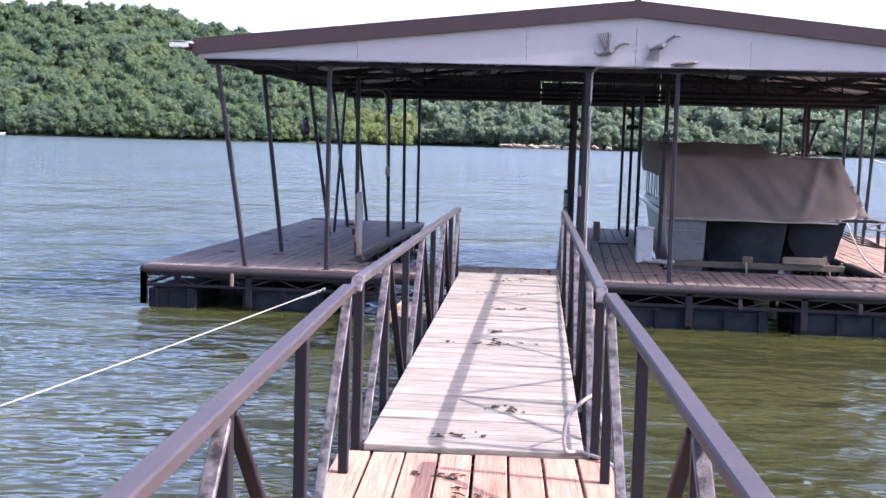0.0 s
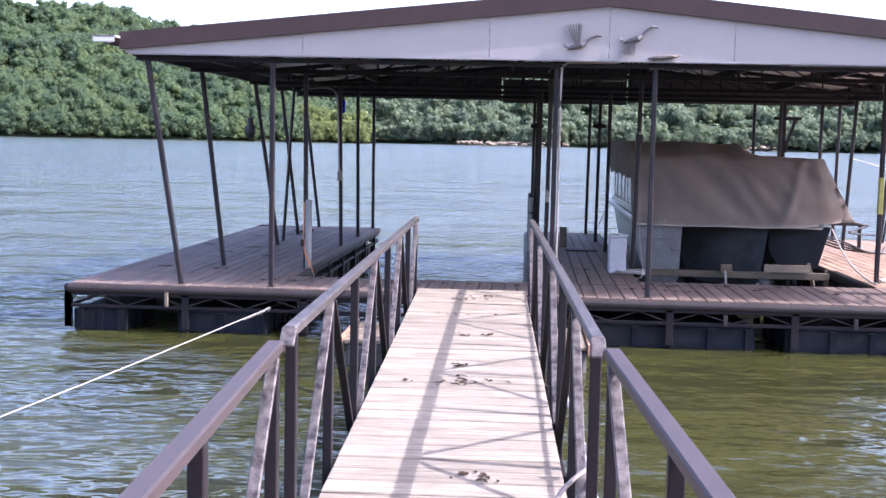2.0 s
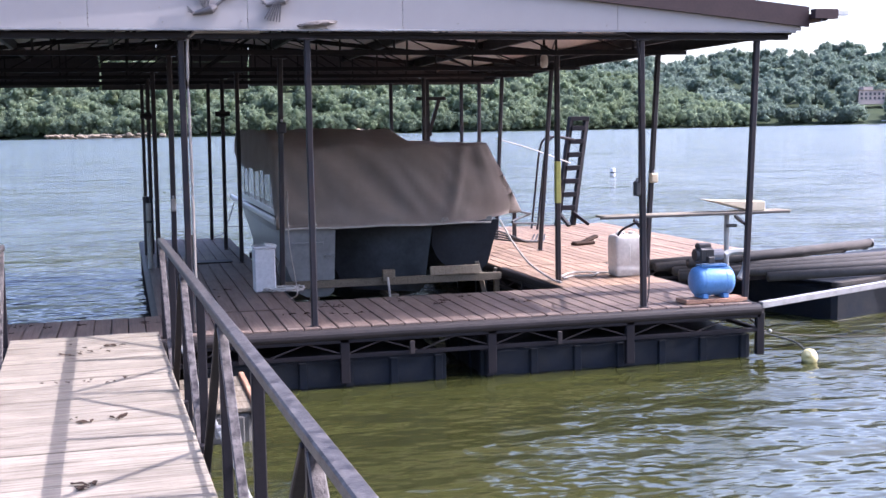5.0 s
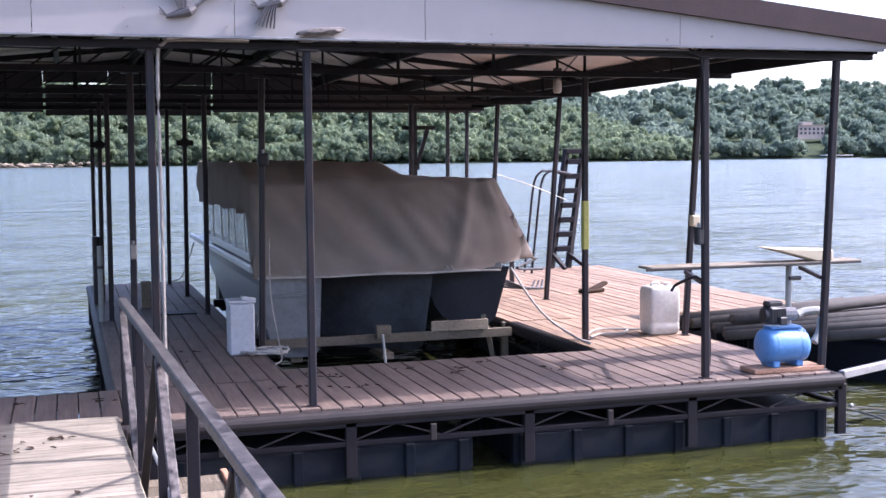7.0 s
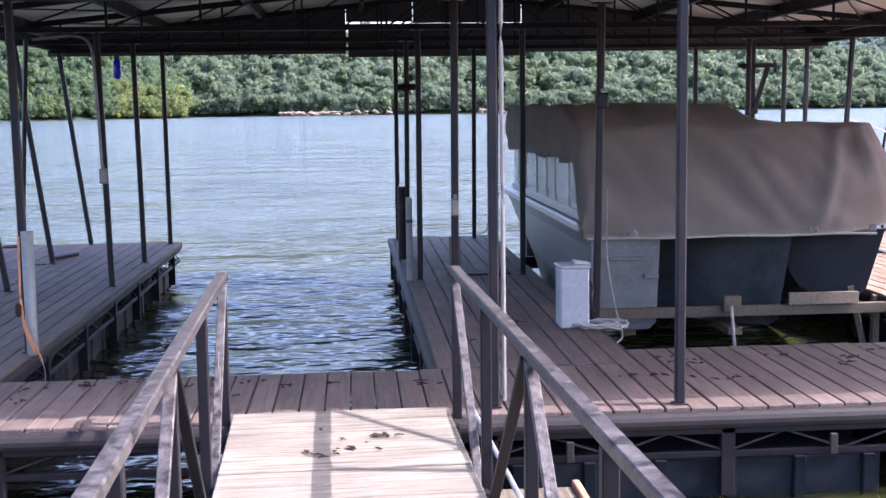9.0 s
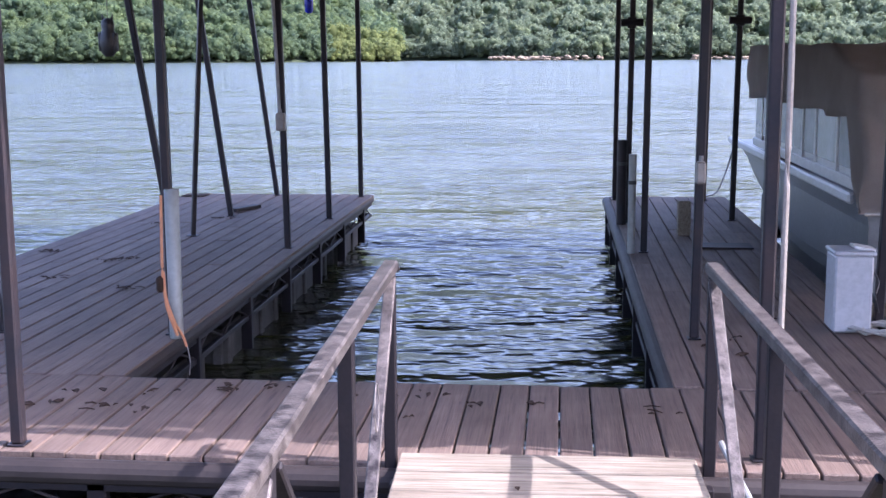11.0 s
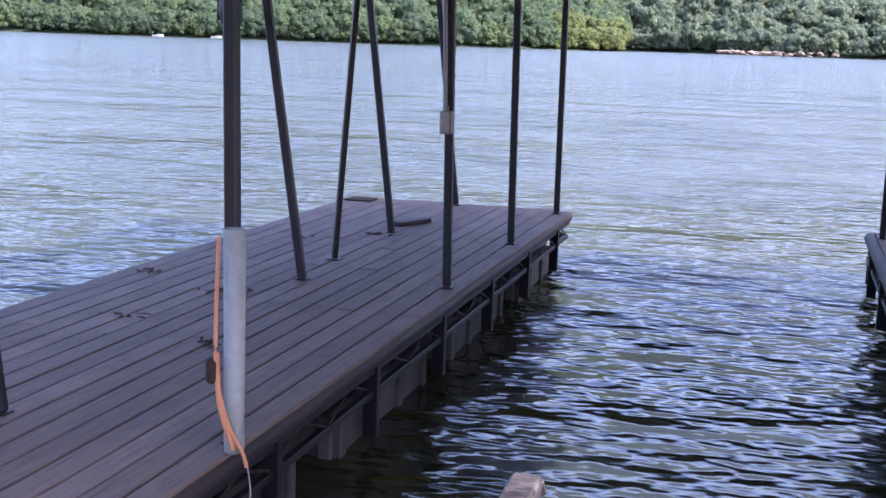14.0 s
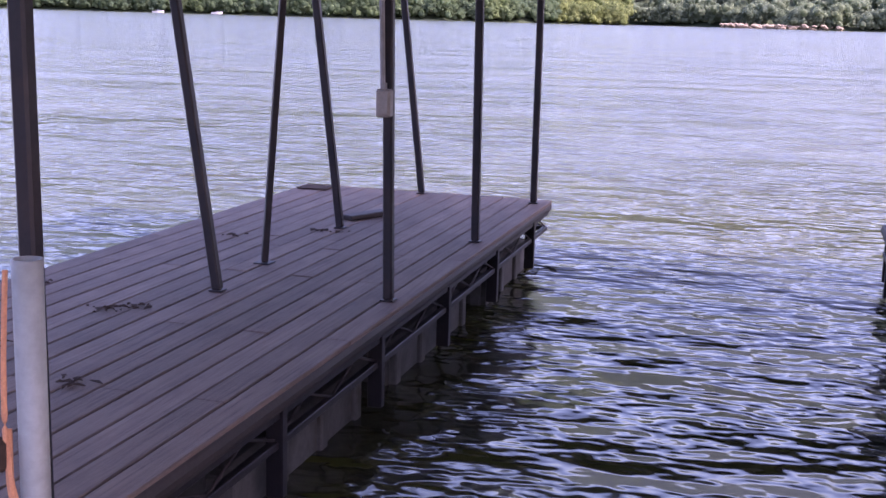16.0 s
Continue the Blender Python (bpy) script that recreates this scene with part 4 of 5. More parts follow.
def cover_sheet():
    """Draped canvas: front face, humped top, hanging side skirts and a flared corner."""
    bm = bmesh.new()
    nx, rows = 54, []

    def top_z(x, y):
        hump = 1.44 + 0.19 * (1 / (1 + math.exp((x - 3.38) * 20))) * min(1.0, max(0.0, (y - 17.97) / 0.8))
        sag = -0.035 * math.sin((x - BX0) / (BX1 - BX0) * math.pi * 3) ** 2 + 0.03 * noise.noise((x * 1.8, y * 1.1, 3))
        return hump + sag + 0.0

    for j in range(44):
        row = []
        for i in range(nx + 1):
            u = i / nx
            x = BX0 - 0.04 + (BX1 - BX0 + 0.04) * u
            if j <= 22:
                v = j / 22
                flare = max(0.0, (u - 0.86) / 0.14) ** 1.5 * (1 - v) ** 1.2
                low = 0.548 + 0.004 * math.sin(u * 17)
                z = low + (top_z(x, 17.95) - low) * v ** 0.92 + 0.10 * flare
                y = 17.60 + 0.30 * v ** 2.2 - 0.02
                crease = 0.05 * noise.noise((x * 2.4 + z * 2.6, z * 1.1, 7)) + 0.035 * noise.noise((x * 5.5 + z * 4.5, z * 1.4, 1)) + 0.012 * noise.noise((x * 14 + z * 6, z * 3, 4))
                fold = 0.035 * math.exp(-((x - 3.95 + 0.25 * (1 - v)) / 0.06) ** 2) + 0.03 * math.exp(-((x - 4.12) / 0.05) ** 2) \
                    + 0.03 * math.exp(-((x - 3.2 - 0.55 * (1 - v)) / 0.10) ** 2) * v
                y += (crease - fold * 1.6) * min(1, v * 4 + 0.15)
                x += 0.42 * flare
                y += 0.35 * flare
            else:
                v = (j - 22) / 21
                y = 17.93 + 4.5 * v
                z = top_z(x, y) + 0.02 * noise.noise((x * 5, y * 3, 9))
            row.append(bm.verts.new((x, y, z)))
        rows.append(row)
    for a, b in zip(rows, rows[1:]):
        for k in range(nx):
            bm.faces.new((a[k], a[k + 1], b[k + 1], b[k]))

    def skirt(index, out, drop):
        prev = [r[index] for r in rows]
        for step in range(1, 6):
            cur = []
            for j, r in enumerate(rows):
                p = r[index].co
                want = drop(p.y, j)
                z = p.z + (want - p.z) * step / 5
                wob = 0.012 * noise.noise((p.y * 3, z * 4, 5)) * step
                cur.append(bm.verts.new((p.x + out * (0.02 * math.sin(step / 5 * 3.1) + wob), p.y, min(p.z, z))))
            for j in range(len(rows) - 1):
                bm.faces.new((prev[j], prev[j + 1], cur[j + 1], cur[j]))
            prev = cur

    skirt(0, -1, lambda y, j: 0.56 if y < 17.92 and j <= 22 else 1.13 + 0.015 * math.sin(y * 5))
    skirt(nx, 1, lambda y, j: 0.62)
    bmesh.ops.solidify(bm, geom=bm.faces[:], thickness=0.006)
    return smooth(bm)


cover = boat_part("cover", cover_sheet(), M_CANVAS, "brown canvas cover with folds")
boat_part("cover_hem", tube([(BX0 - 0.03 + 2.38 * k / 30, 17.575, 0.548 + 0.004 * math.sin(k / 30 * 16.5)) for k in range(31)], 0.011), M_ROPE, "pale bolt rope hem", cover)
for x in (2.16, 3.64):
    boat_part("hem_tie", tube(curve_points([(x - 0.05, 17.56, 0.57), (x - 0.02, 17.54, 0.61), (x, 17.55, 0.575), (x + 0.03, 17.54, 0.61), (x + 0.05, 17.56, 0.57)], 5), 0.007, 6), M_ROPE, "", cover)
boat_part("motor_leg", box((2.05, 22.6, -0.35), (2.3, 23.0, 0.12), 0.04), M_BLACK)
boat_part("hose_clutter", tube(curve_points([(4.7, 18.2, 0.62), (5.0, 18.7, 0.55), (5.2, 19.2, 0.5), (4.9, 19.0, 0.42), (5.4, 19.5, 0.35)], 8), 0.014), M_BLACK)

lift = thing("boat_lift", "timber and steel boat lift cradle under the hull", "boat lift")
part("cross_beam", bar((1.86, 17.655, -0.075), (4.32, 17.655, -0.075), 0.06, 0.085), M_RAWWOOD, lift, "weathered timber cross beam")
part("cross_beam", bar((1.86, 21.6, -0.12), (4.25, 21.6, -0.12), 0.09, 0.09), M_STEEL, lift)
for x, z in ((2.2, -0.255), (3.1, -0.275), (3.95, -0.045)):
    part("bunk", bar((x, 17.80, z), (x, 21.2, z), 0.12, 0.06), M_RAWWOOD, lift)
part("bunk_block", box((2.93, 17.56, -0.07), (3.07, 17.622, 0.06)), M_RAWWOOD, lift, "pale timber block")
part("side_plate", box((3.48, 17.59, -0.03), (4.06, 17.622, 0.07)), M_RAWWOOD, lift, "pale timber plate")
part("lift_leg", bar((4.28, 17.8, -0.75), (4.10, 17.86, 0.08), 0.07, 0.05), M_RAWWOOD, lift)
part("lift_leg", bar((4.36, 17.95, -0.75), (4.36, 17.95, -0.02), 0.06, 0.06), M_RAWWOOD, lift)
part("lift_leg", bar((1.88, 18.0, -0.75), (1.88, 18.0, -0.06), 0.06, 0.06), M_STEEL, lift)
part("hanging_rope", tube(curve_points([(2.98, 17.54, -0.02), (3.0, 17.53, -0.25), (3.03, 17.54, -0.55)], 6), 0.014), M_ROPE, lift)
part("mast", bar((4.45, 21.5, 0.0), (4.45, 21.5, 2.3), 0.06), M_POST, lift)
part("mast_arm", bar((4.28, 21.48, 2.04), (4.72, 21.48, 2.04), 0.05, 0.05), M_POST, lift)
part("mast_strut", bar((4.62, 21.48, 2.02), (4.47, 21.48, 1.55), 0.05, 0.05), M_POST, lift)
part("mast_clamp", box((4.40, 21.43, 1.50), (4.50, 21.53, 1.56)), M_POST, lift)

# ---- things on the middle finger ----
wb = thing("storage_box", "tall white plastic box on the dock boards beside a post", "storage box", at=(1.53, 16.72, 0))
bm = bmesh.new()
bm_box(bm, (-0.10, -0.11, 0.004), (0.11, 0.12, 0.44), None, 0.012)
part("body", bm, M_PLASTIC, wb)
part("lid", box((-0.11, -0.12, 0.44), (0.12, 0.13, 0.465), 0.008), M_PLASTIC, wb)
part("torn_flap", box((-0.06, -0.04, 0.466), (0.06, 0.08, 0.485), 0.004, Matrix.Rotation(radians(9), 4, "Y")), M_BOATWHITE, wb)
part("cord", tube(curve_points([(0.11, -0.05, 0.36), (0.14, -0.09, 0.3), (0.12, -0.13, 0.22), (0.15, -0.09, 0.12)], 6), 0.006, 6), M_BLACK, wb)

coil = thing("rope_coil", "loose pale rope heaped round a post foot", "rope")
pts = []
for k in range(70):
    a = k * 0.55
    r = 0.07 + 0.075 * abs(math.sin(k * 0.37))
    pts.append((1.72 + r * math.cos(a) * 1.5, 16.62 + r * math.sin(a), 0.012 + 0.035 * abs(math.sin(k * 0.9))))
part("coil", tube(pts, 0.008, 6), M_ROPE, coil)
part("rope_end", tube(curve_points([(1.80, 16.8, 1.0), (1.80, 16.76, 0.5), (1.83, 16.6, 0.14), (1.80, 16.25, 0.02), (1.70, 15.98, 0.015)], 8), 0.006, 6), M_OUTLET, coil)

DOCK_POSTS = ((0.53, 21.05, 0.78, 0.045, M_POST, "dark thick sleeve", "fender_post", "dark sleeve post standing at the finger edge"),
              (0.53, 19.36, 0.78, 0.03, M_PVC, "", "fender_pipe", "grey plastic fender pipe strapped to a post"))
for x, y, h, r, mat_, _, nm, lab in DOCK_POSTS:
    p = thing(nm, lab, "fender", at=(x - 0.06, y, 0))
    part("pipe", rod((0, 0, 0.0), (0, 0, h), r, seg=16), mat_, p)
    part("strap", rod((0, 0, h * 0.7), (0, 0, h * 0.7 + 0.03), r + 0.004, seg=16), M_BLACK, p)
pp = thing("pipe_stub", "short weathered post stub on the finger deck", "post stub", at=(0.98, 20.4, 0))
part("stub", box((-0.055, -0.055, 0.0), (0.055, 0.055, 0.30), 0.008), M_RAWWOOD, pp)
mat_plate = thing("hatch_plate", "dark metal hatch plate lying on the boards", "hatch", at=(1.22, 19.72, 0))
part("plate", box((-0.22, -0.13, 0.004), (0.24, 0.13, 0.018), 0.003), M_BEAM, mat_plate)

# clamps and boxes on the posts
def post_box(name, label, at, size, material):
    p = thing(name, label, "electric box", at=at)
    sx, sy, sz = size
    case = part("case", box((-sx / 2, -sy / 2, -sz / 2), (sx / 2, sy / 2, sz / 2), 0.008), material, p)
    part("cover", box((-sx * 0.4, -sy / 2 - 0.008, -sz * 0.4), (sx * 0.4, -sy / 2, sz * 0.4), 0.003), material, case)
    part("knockout", rod((0, 0, sz / 2), (0, 0, sz / 2 + 0.03), 0.012), M_GALV, p)
    return p


post_box("outlet_box", "weathered metal outlet box on a roof post", (-2.32, 19.36, 1.03), (0.075, 0.06, 0.14), M_OUTLET)
post_box("outlet_box", "pale yellowish outlet box on a roof post", (5.59, 16.29, 1.05), (0.08, 0.06, 0.10), M_BEIGE)
post_box("switch_box", "black switch box on a front roof post", (4.54, 14.34, 1.05), (0.05, 0.07, 0.13), M_BLACK)
post_box("switch_box", "small dark box on a roof post beside the boat", (1.76, 16.77, 1.64), (0.09, 0.08, 0.11), M_POST)
post_box("switch_box", "pale box on a roof post beside the slip", (0.655, 16.36, 0.92), (0.05, 0.05, 0.12), M_OUTLET)
for x, y, z in ((0.54, 21.12, 1.84), (1.53, 21.32, 1.86)):
    c = thing("post_clamp", "dark cross clamp on a roof post", "clamp", "post clamps", at=(x, y, z))
    part("jaw", rod((-0.10, -0.03, 0), (0.10, -0.03, 0), 0.035), M_POST, c)
    part("band", box((-0.04, -0.05, -0.05), (0.04, 0.045, 0.05), 0.006), M_POST, c)
part_tape = thing("post_tape", "yellow tape wrapped on a roof post", "tape", at=(4.56, 16.40, 1.05))
part("wrap", box((-0.029, -0.029, -0.24), (0.029, 0.029, 0.20), 0.008), M_TAPE, part_tape)

elbow = thing("conduit", "grey electric conduit bending from the roof down a post", "conduit")
part("pipe", tube(curve_points([(-2.9, 19.36, 2.27), (-2.55, 19.36, 2.30), (-2.40, 19.36, 2.24), (-2.365, 19.36, 2.05), (-2.345, 19.36, 1.6), (-2.33, 19.36, 1.1)], 8), 0.014), M_GALV, elbow)
elbow = thing("conduit", "grey electric conduit bending from the gable down a front post", "conduit")
part("pipe", tube(curve_points([(1.3, 14.29, 2.385), (0.88, 14.29, 2.385), (0.77, 14.31, 2.36), (0.735, 14.34, 2.22), (0.735, 14.34, 1.2), (0.735, 14.34, 0.05)], 8), 0.012), M_OUTLET, elbow)
elbow = thing("conduit", "dark conduit along the underside of the gable", "conduit")
part("pipe", tube([(1.7, 14.27, 2.375), (4.4, 14.27, 2.375), (4.52, 14.29, 2.33), (4.545, 14.30, 2.2), (4.545, 14.30, 1.1)], 0.011), M_STEEL, elbow)
jar = thing("jar_lamp", "glass jar lamp under the roof edge", "lamp", at=(5.12, 18.36, 2.27))
bm = bmesh.new()
lathe(bm, [(0.03, 0.04), (0.045, 0.06), (0.045, 0.16), (0.03, 0.19)], 14)
part("jar", smooth(bm), M_JUG, jar)
part("cap", rod((0, 0, 0.19), (0, 0, 0.30), 0.045), M_BLACK, jar)
part("bracket", bar((0, 0, 0.28), (0, 0, roof_z(5.12) - 2.27 - 0.04), 0.025), M_STEEL, jar)

# ---- things on the west finger ----
fp = thing("fender_pipe", "grey white plastic pipe strapped to a roof post with orange webbing", "fender pipe", at=(-2.19, 16.20, 0))
bm = bmesh.new()
lathe(bm, [(0.035, 0.005), (0.038, 0.02), (0.04, 0.83), (0.034, 0.83), (0.033, 0.6)], 20)
part("pipe", smooth(bm), M_PVC, fp)
part("strap", tube(curve_points([(-0.052, -0.02, 0.80), (-0.05, -0.045, 0.55), (-0.05, -0.048, 0.34), (-0.03, -0.052, 0.22), (0.01, -0.05, 0.10), (0.045, -0.03, 0.02), (0.06, -0.02, -0.04)], 8), 0.008, 6), M_STRAP, fp, "frayed orange webbing strap")
part("strap", tube(curve_points([(-0.055, -0.03, 0.38), (-0.03, -0.058, 0.20), (0.02, -0.05, 0.03)], 8), 0.010, 6), M_STRAP, fp)
part("knot", box((-0.085, -0.07, 0.27), (-0.045, -0.03, 0.36), 0.012), M_DEBRIS, fp)
part("loose_thread", tube(curve_points([(0.06, -0.02, -0.02), (0.08, -0.03, -0.12), (0.07, -0.02, -0.2)], 6), 0.003, 5), M_ROPE, fp)

owl = thing("owl_decoy", "black owl-shaped bird decoy hanging from the roof", "bird decoy", at=(-3.55, 18.94, 1.55))
bm = bmesh.new()
lathe(bm, [(0.03, 0.0), (0.055, 0.03), (0.07, 0.10), (0.062, 0.17), (0.045, 0.20), (0.05, 0.23), (0.045, 0.27), (0.02, 0.29)], 14)
for sx in (-1, 1):
    bm_rod(bm, (sx * 0.03, 0, 0.275), (sx * 0.042, 0, 0.32), 0.014, 0.003, 8)
    bm_box(bm, (sx * 0.055 - 0.012, -0.04, 0.04), (sx * 0.055 + 0.012, 0.04, 0.18), None, 0.006)
part("body", smooth(bm), M_BLACK, owl)
part("cord", rod((0, 0, 0.29), (0, 0, roof_z(-3.55) - 1.55 - 0.034), 0.003, seg=6), M_BLACK, owl)
lantern = thing("lantern", "cobalt blue glass lantern hanging under the roof", "lantern", at=(-2.92, 23.4, 2.03))
bm = bmesh.new()
lathe(bm, [(0.02, 0.0), (0.045, 0.02), (0.05, 0.10), (0.05, 0.20), (0.03, 0.24)], 14)
part("glass", smooth(bm), M_COBALT, lantern)
part("cap", rod((0, 0, 0.24), (0, 0, 0.29), 0.04), M_BLACK, lantern)
part("hook", rod((0, 0, 0.29), (0, 0, roof_z(-2.92) - 2.03 - 0.034), 0.005, seg=6), M_BLACK, lantern)
blk = thing("wood_block", "grey weathered scrap of plank lying on the finger deck", "plank scrap", at=(-3.3, 21.85, 0.004))
part("plank", box((-0.05, -0.2, 0), (0.05, 0.2, 0.035), 0.006, Matrix.Rotation(radians(-24), 4, "Z")), M_BEAM, blk)
# flat dark patch added to stand for a notch in the deck edge
blk = thing("wood_block", "dark flat patch in place of a notch at the far edge of the finger deck", "plank scrap", at=(-4.2, 23.1, 0.004))
part("plank", box((-0.13, -0.12, 0), (0.13, 0.12, 0.012), 0.003), M_DEBRIS, blk)

# ---- things on the east deck ----
jug = thing("plastic_drum", "square translucent white plastic jug with a moulded handle on the deck", "jug", at=(5.36, 16.52, 0))
bm = bmesh.new()
rings = []
for z, w, d in ((0.004, 0.125, 0.105), (0.02, 0.145, 0.125), (0.10, 0.15, 0.13), (0.115, 0.144, 0.124), (0.13, 0.15, 0.13), (0.34, 0.15, 0.13), (0.41, 0.148, 0.128), (0.435, 0.138, 0.118), (0.445, 0.11, 0.095)):
    ring = []
    for k in range(24):
        a = 2 * math.pi * k / 24
        c, q = math.cos(a), math.sin(a)
        ring.append(bm.verts.new((w * math.copysign(abs(c) ** 0.22, c), d * math.copysign(abs(q) ** 0.22, q), z)))
    rings.append(ring)
for lo, hi in zip(rings, rings[1:]):
    for k in range(24):
        bm.faces.new((lo[k], lo[(k + 1) % 24], hi[(k + 1) % 24], hi[k]))
bm.faces.new(rings[0][::-1])
bm.faces.new(rings[-1])
part("body", smooth(bm), M_JUG, jug)
part("handle", tube(curve_points([(-0.09, 0.0, 0.43), (-0.08, 0.0, 0.468), (-0.02, 0.0, 0.47), (-0.005, 0.0, 0.435)], 6), 0.014), M_JUG, jug)
part("cap", rod((0.075, 0.0, 0.42), (0.075, 0.0, 0.475), 0.032, seg=18), M_JUG, jug)
part("seam", box((-0.006, -0.1325, 0.14), (0.006, -0.128, 0.34), 0.002), M_JUG, jug)
tank = thing("pressure_tank", "blue pressure tank with a black pump on a plank", "pump", at=(5.31, 14.44, 0))
part("plank", box((-0.30, -0.11, 0.004), (0.30, 0.11, 0.04), 0.005), M_RAMP, tank, "reddish plank")
bm = bmesh.new()
lathe(bm, [(0.03, -0.195), (0.10, -0.185), (0.126, -0.165), (0.133, -0.135), (0.133, 0.135), (0.126, 0.165), (0.10, 0.185), (0.03, 0.195)], 28, pose(0, 0, 0.195, 0, 90, 0))
vessel = part("tank", smooth(bm), M_BLUE, tank, "blue painted steel tank")
for x in (-0.10, 0.10):
    part("foot", box((x - 0.03, -0.09, 0.04), (x + 0.03, 0.09, 0.085), 0.008), M_BLUE, vessel)
    part("band", rod((x - 0.008, 0, 0.195), (x + 0.008, 0, 0.195), 0.135, seg=28), M_BLUE, vessel)
part("mount", box((-0.13, -0.06, 0.325), (0.13, 0.06, 0.345), 0.005), M_BLUE, tank)
bm = bmesh.new()
bm_box(bm, (-0.15, -0.065, 0.36), (0.0, 0.065, 0.50), None, 0.02)
bm_box(bm, (-0.15, -0.045, 0.49), (-0.02, 0.045, 0.535), None, 0.012)
bm_rod(bm, (-0.17, 0, 0.43), (-0.145, 0, 0.43), 0.055, 0.06, 16)
for k in range(6):
    bm_box(bm, (-0.13 + k * 0.022, -0.07, 0.38), (-0.122 + k * 0.022, 0.07, 0.48))
part("motor", bm, M_BLACK, tank, "black finned pump motor")
part("pump_head", rod((0.0, 0, 0.43), (0.10, 0, 0.43), 0.05), M_GALV, tank)
part("pressure_switch", box((-0.08, -0.10, 0.36), (-0.02, -0.066, 0.42), 0.006), M_BLACK, tank)
part("outlet_pipe", tube(curve_points([(0.12, 0, 0.42), (0.2, 0.02, 0.44), (0.33, 0.02, 0.44), (0.36, 0.03, 0.40), (0.34, 0.02, 0.28), (0.28, 0.0, 0.2)], 6), 0.03), M_PVC, tank, "pale plastic pipe")

bench = thing("cleaning_board", "long weathered fish cleaning plank on pipe brackets", "cleaning bench")
part("plank", box((4.55, 15.10, 0.735), (6.50, 15.34, 0.755), 0.006), M_GANG, bench)
part("plank_edge", box((4.50, 15.08, 0.728), (6.48, 15.098, 0.75), 0.003), M_TUBE, bench)
part("leg_pipe", rod((5.86, 15.2, 0.0), (5.86, 15.2, 0.725), 0.025), M_PVC, bench, "white pipe leg")
part("tap", rod((5.83, 15.14, 0.62), (5.93, 15.14, 0.62), 0.018), M_BLACK, bench)
part("arm", bar((4.6, 14.38, 0.70), (4.85, 15.1, 0.71), 0.03), M_STEEL, bench)
part("arm", bar((5.62, 14.4, 0.70), (5.9, 15.1, 0.71), 0.03), M_STEEL, bench)
fin = thing("rod_holder", "beige wedge-shaped board propped on the cleaning plank", "board", at=(5.95, 15.2, 0.757))
bm = bmesh.new()
pts = [(-0.34, 0.12), (0.27, 0.09), (0.27, 0.0), (0.12, 0.0)]
f0 = [bm.verts.new((x, -0.10, z)) for x, z in pts]
f1 = [bm.verts.new((x, 0.10, z)) for x, z in pts]
bm.faces.new(f0)
bm.faces.new(f1)
for k in range(4):
    bm.faces.new((f0[k], f0[(k + 1) % 4], f1[(k + 1) % 4], f1[k]))
bmesh.ops.bevel(bm, geom=bm.edges[:], offset=0.008, segments=1, affect="EDGES")
part("wedge", bm, M_BEIGE, fin)
part("bracket", box((0.10, -0.04, -0.0), (0.24, 0.04, 0.02), 0.004), M_BEIGE, fin)
cleat = thing("mooring_hook", "dark bird-shaped hook beside a front post", "hook")
part("hook", tube(curve_points([(4.52, 14.72, 0.61), (4.545, 14.7, 0.655), (4.57, 14.6, 0.70), (4.60, 14.5, 0.735), (4.60, 14.4, 0.72)], 6), 0.012), M_POST, cleat)
part("cord", tube(curve_points([(4.68, 14.55, 0.55), (4.72, 14.5, 0.35), (4.70, 14.45, 0.12), (4.68, 14.45, 0.01)], 6), 0.006, 6), M_BLACK, cleat)

lad = thing("swim_ladder", "raised brown swim ladder with flat steps on the swim deck", "ladder", at=(7.0, 23.1, 0))
for dx in (0.0, 0.27):
    part("side_rail", bar((dx, 0, 0.0), (dx + 0.30, 0.12, 1.76), 0.07, 0.08), M_STEEL, lad)
for k in range(7):
    z = 0.30 + k * 0.215
    x = 0.30 * z / 1.76
    part("step", box((x + 0.02, -0.05 + z * 0.06, z - 0.05), (x + 0.26, 0.10 + z * 0.06, z + 0.03), 0.005), M_STEEL, lad)
part("top_bar", box((0.27, 0.06, 1.70), (0.60, 0.18, 1.77), 0.006), M_STEEL, lad)
part("foot_brace", bar((0.26, 0, 0.22), (0.50, -0.15, 0.01), 0.06, 0.05), M_STEEL, lad)
part("foot_brace", bar((0.02, 0, 0.22), (0.12, -0.25, 0.01), 0.06, 0.05), M_STEEL, lad)
grab = thing("grab_rail", "dark bent tube grab rail beside the swim ladder", "grab rail")
for dy in (0.0, 0.28):
    part("loop", tube(curve_points([(6.45, 22.5 + dy, 0.0), (6.52, 22.5 + dy, 0.6), (6.60, 22.5 + dy, 1.25), (6.70, 22.5 + dy, 1.43), (6.85, 22.55 + dy, 1.45), (7.2, 22.8 + dy * 0.6, 1.40)], 8), 0.018), M_POST, grab)
rack = thing("side_rack", "dark steel rack of cables beside the boat", "rack")
part("bar", bar((4.55, 20.9, 0.42), (5.6, 20.9, 0.42), 0.05, 0.05), M_POST, rack)
part("leg", bar((5.55, 20.9, 0.0), (5.55, 20.9, 0.44), 0.05), M_POST, rack)
part("leg", bar((4.6, 20.9, 0.0), (4.6, 20.9, 0.44), 0.05), M_POST, rack)
for k in range(4):
    part("cable", tube(curve_points([(4.6, 20.6, 0.40), (4.95, 20.55, 0.26 - 0.04 * k), (5.3, 20.5, 0.14 - 0.03 * k), (5.6 + 0.06 * k, 20.45, 0.02), (5.75 + 0.05 * k, 20.6, 0.10)], 6), 0.014, 6), M_BLACK, rack)
scrap = thing("driftwood", "dark split driftwood scrap on the sunny deck", "driftwood", at=(6.22, 19.9, 0.004))
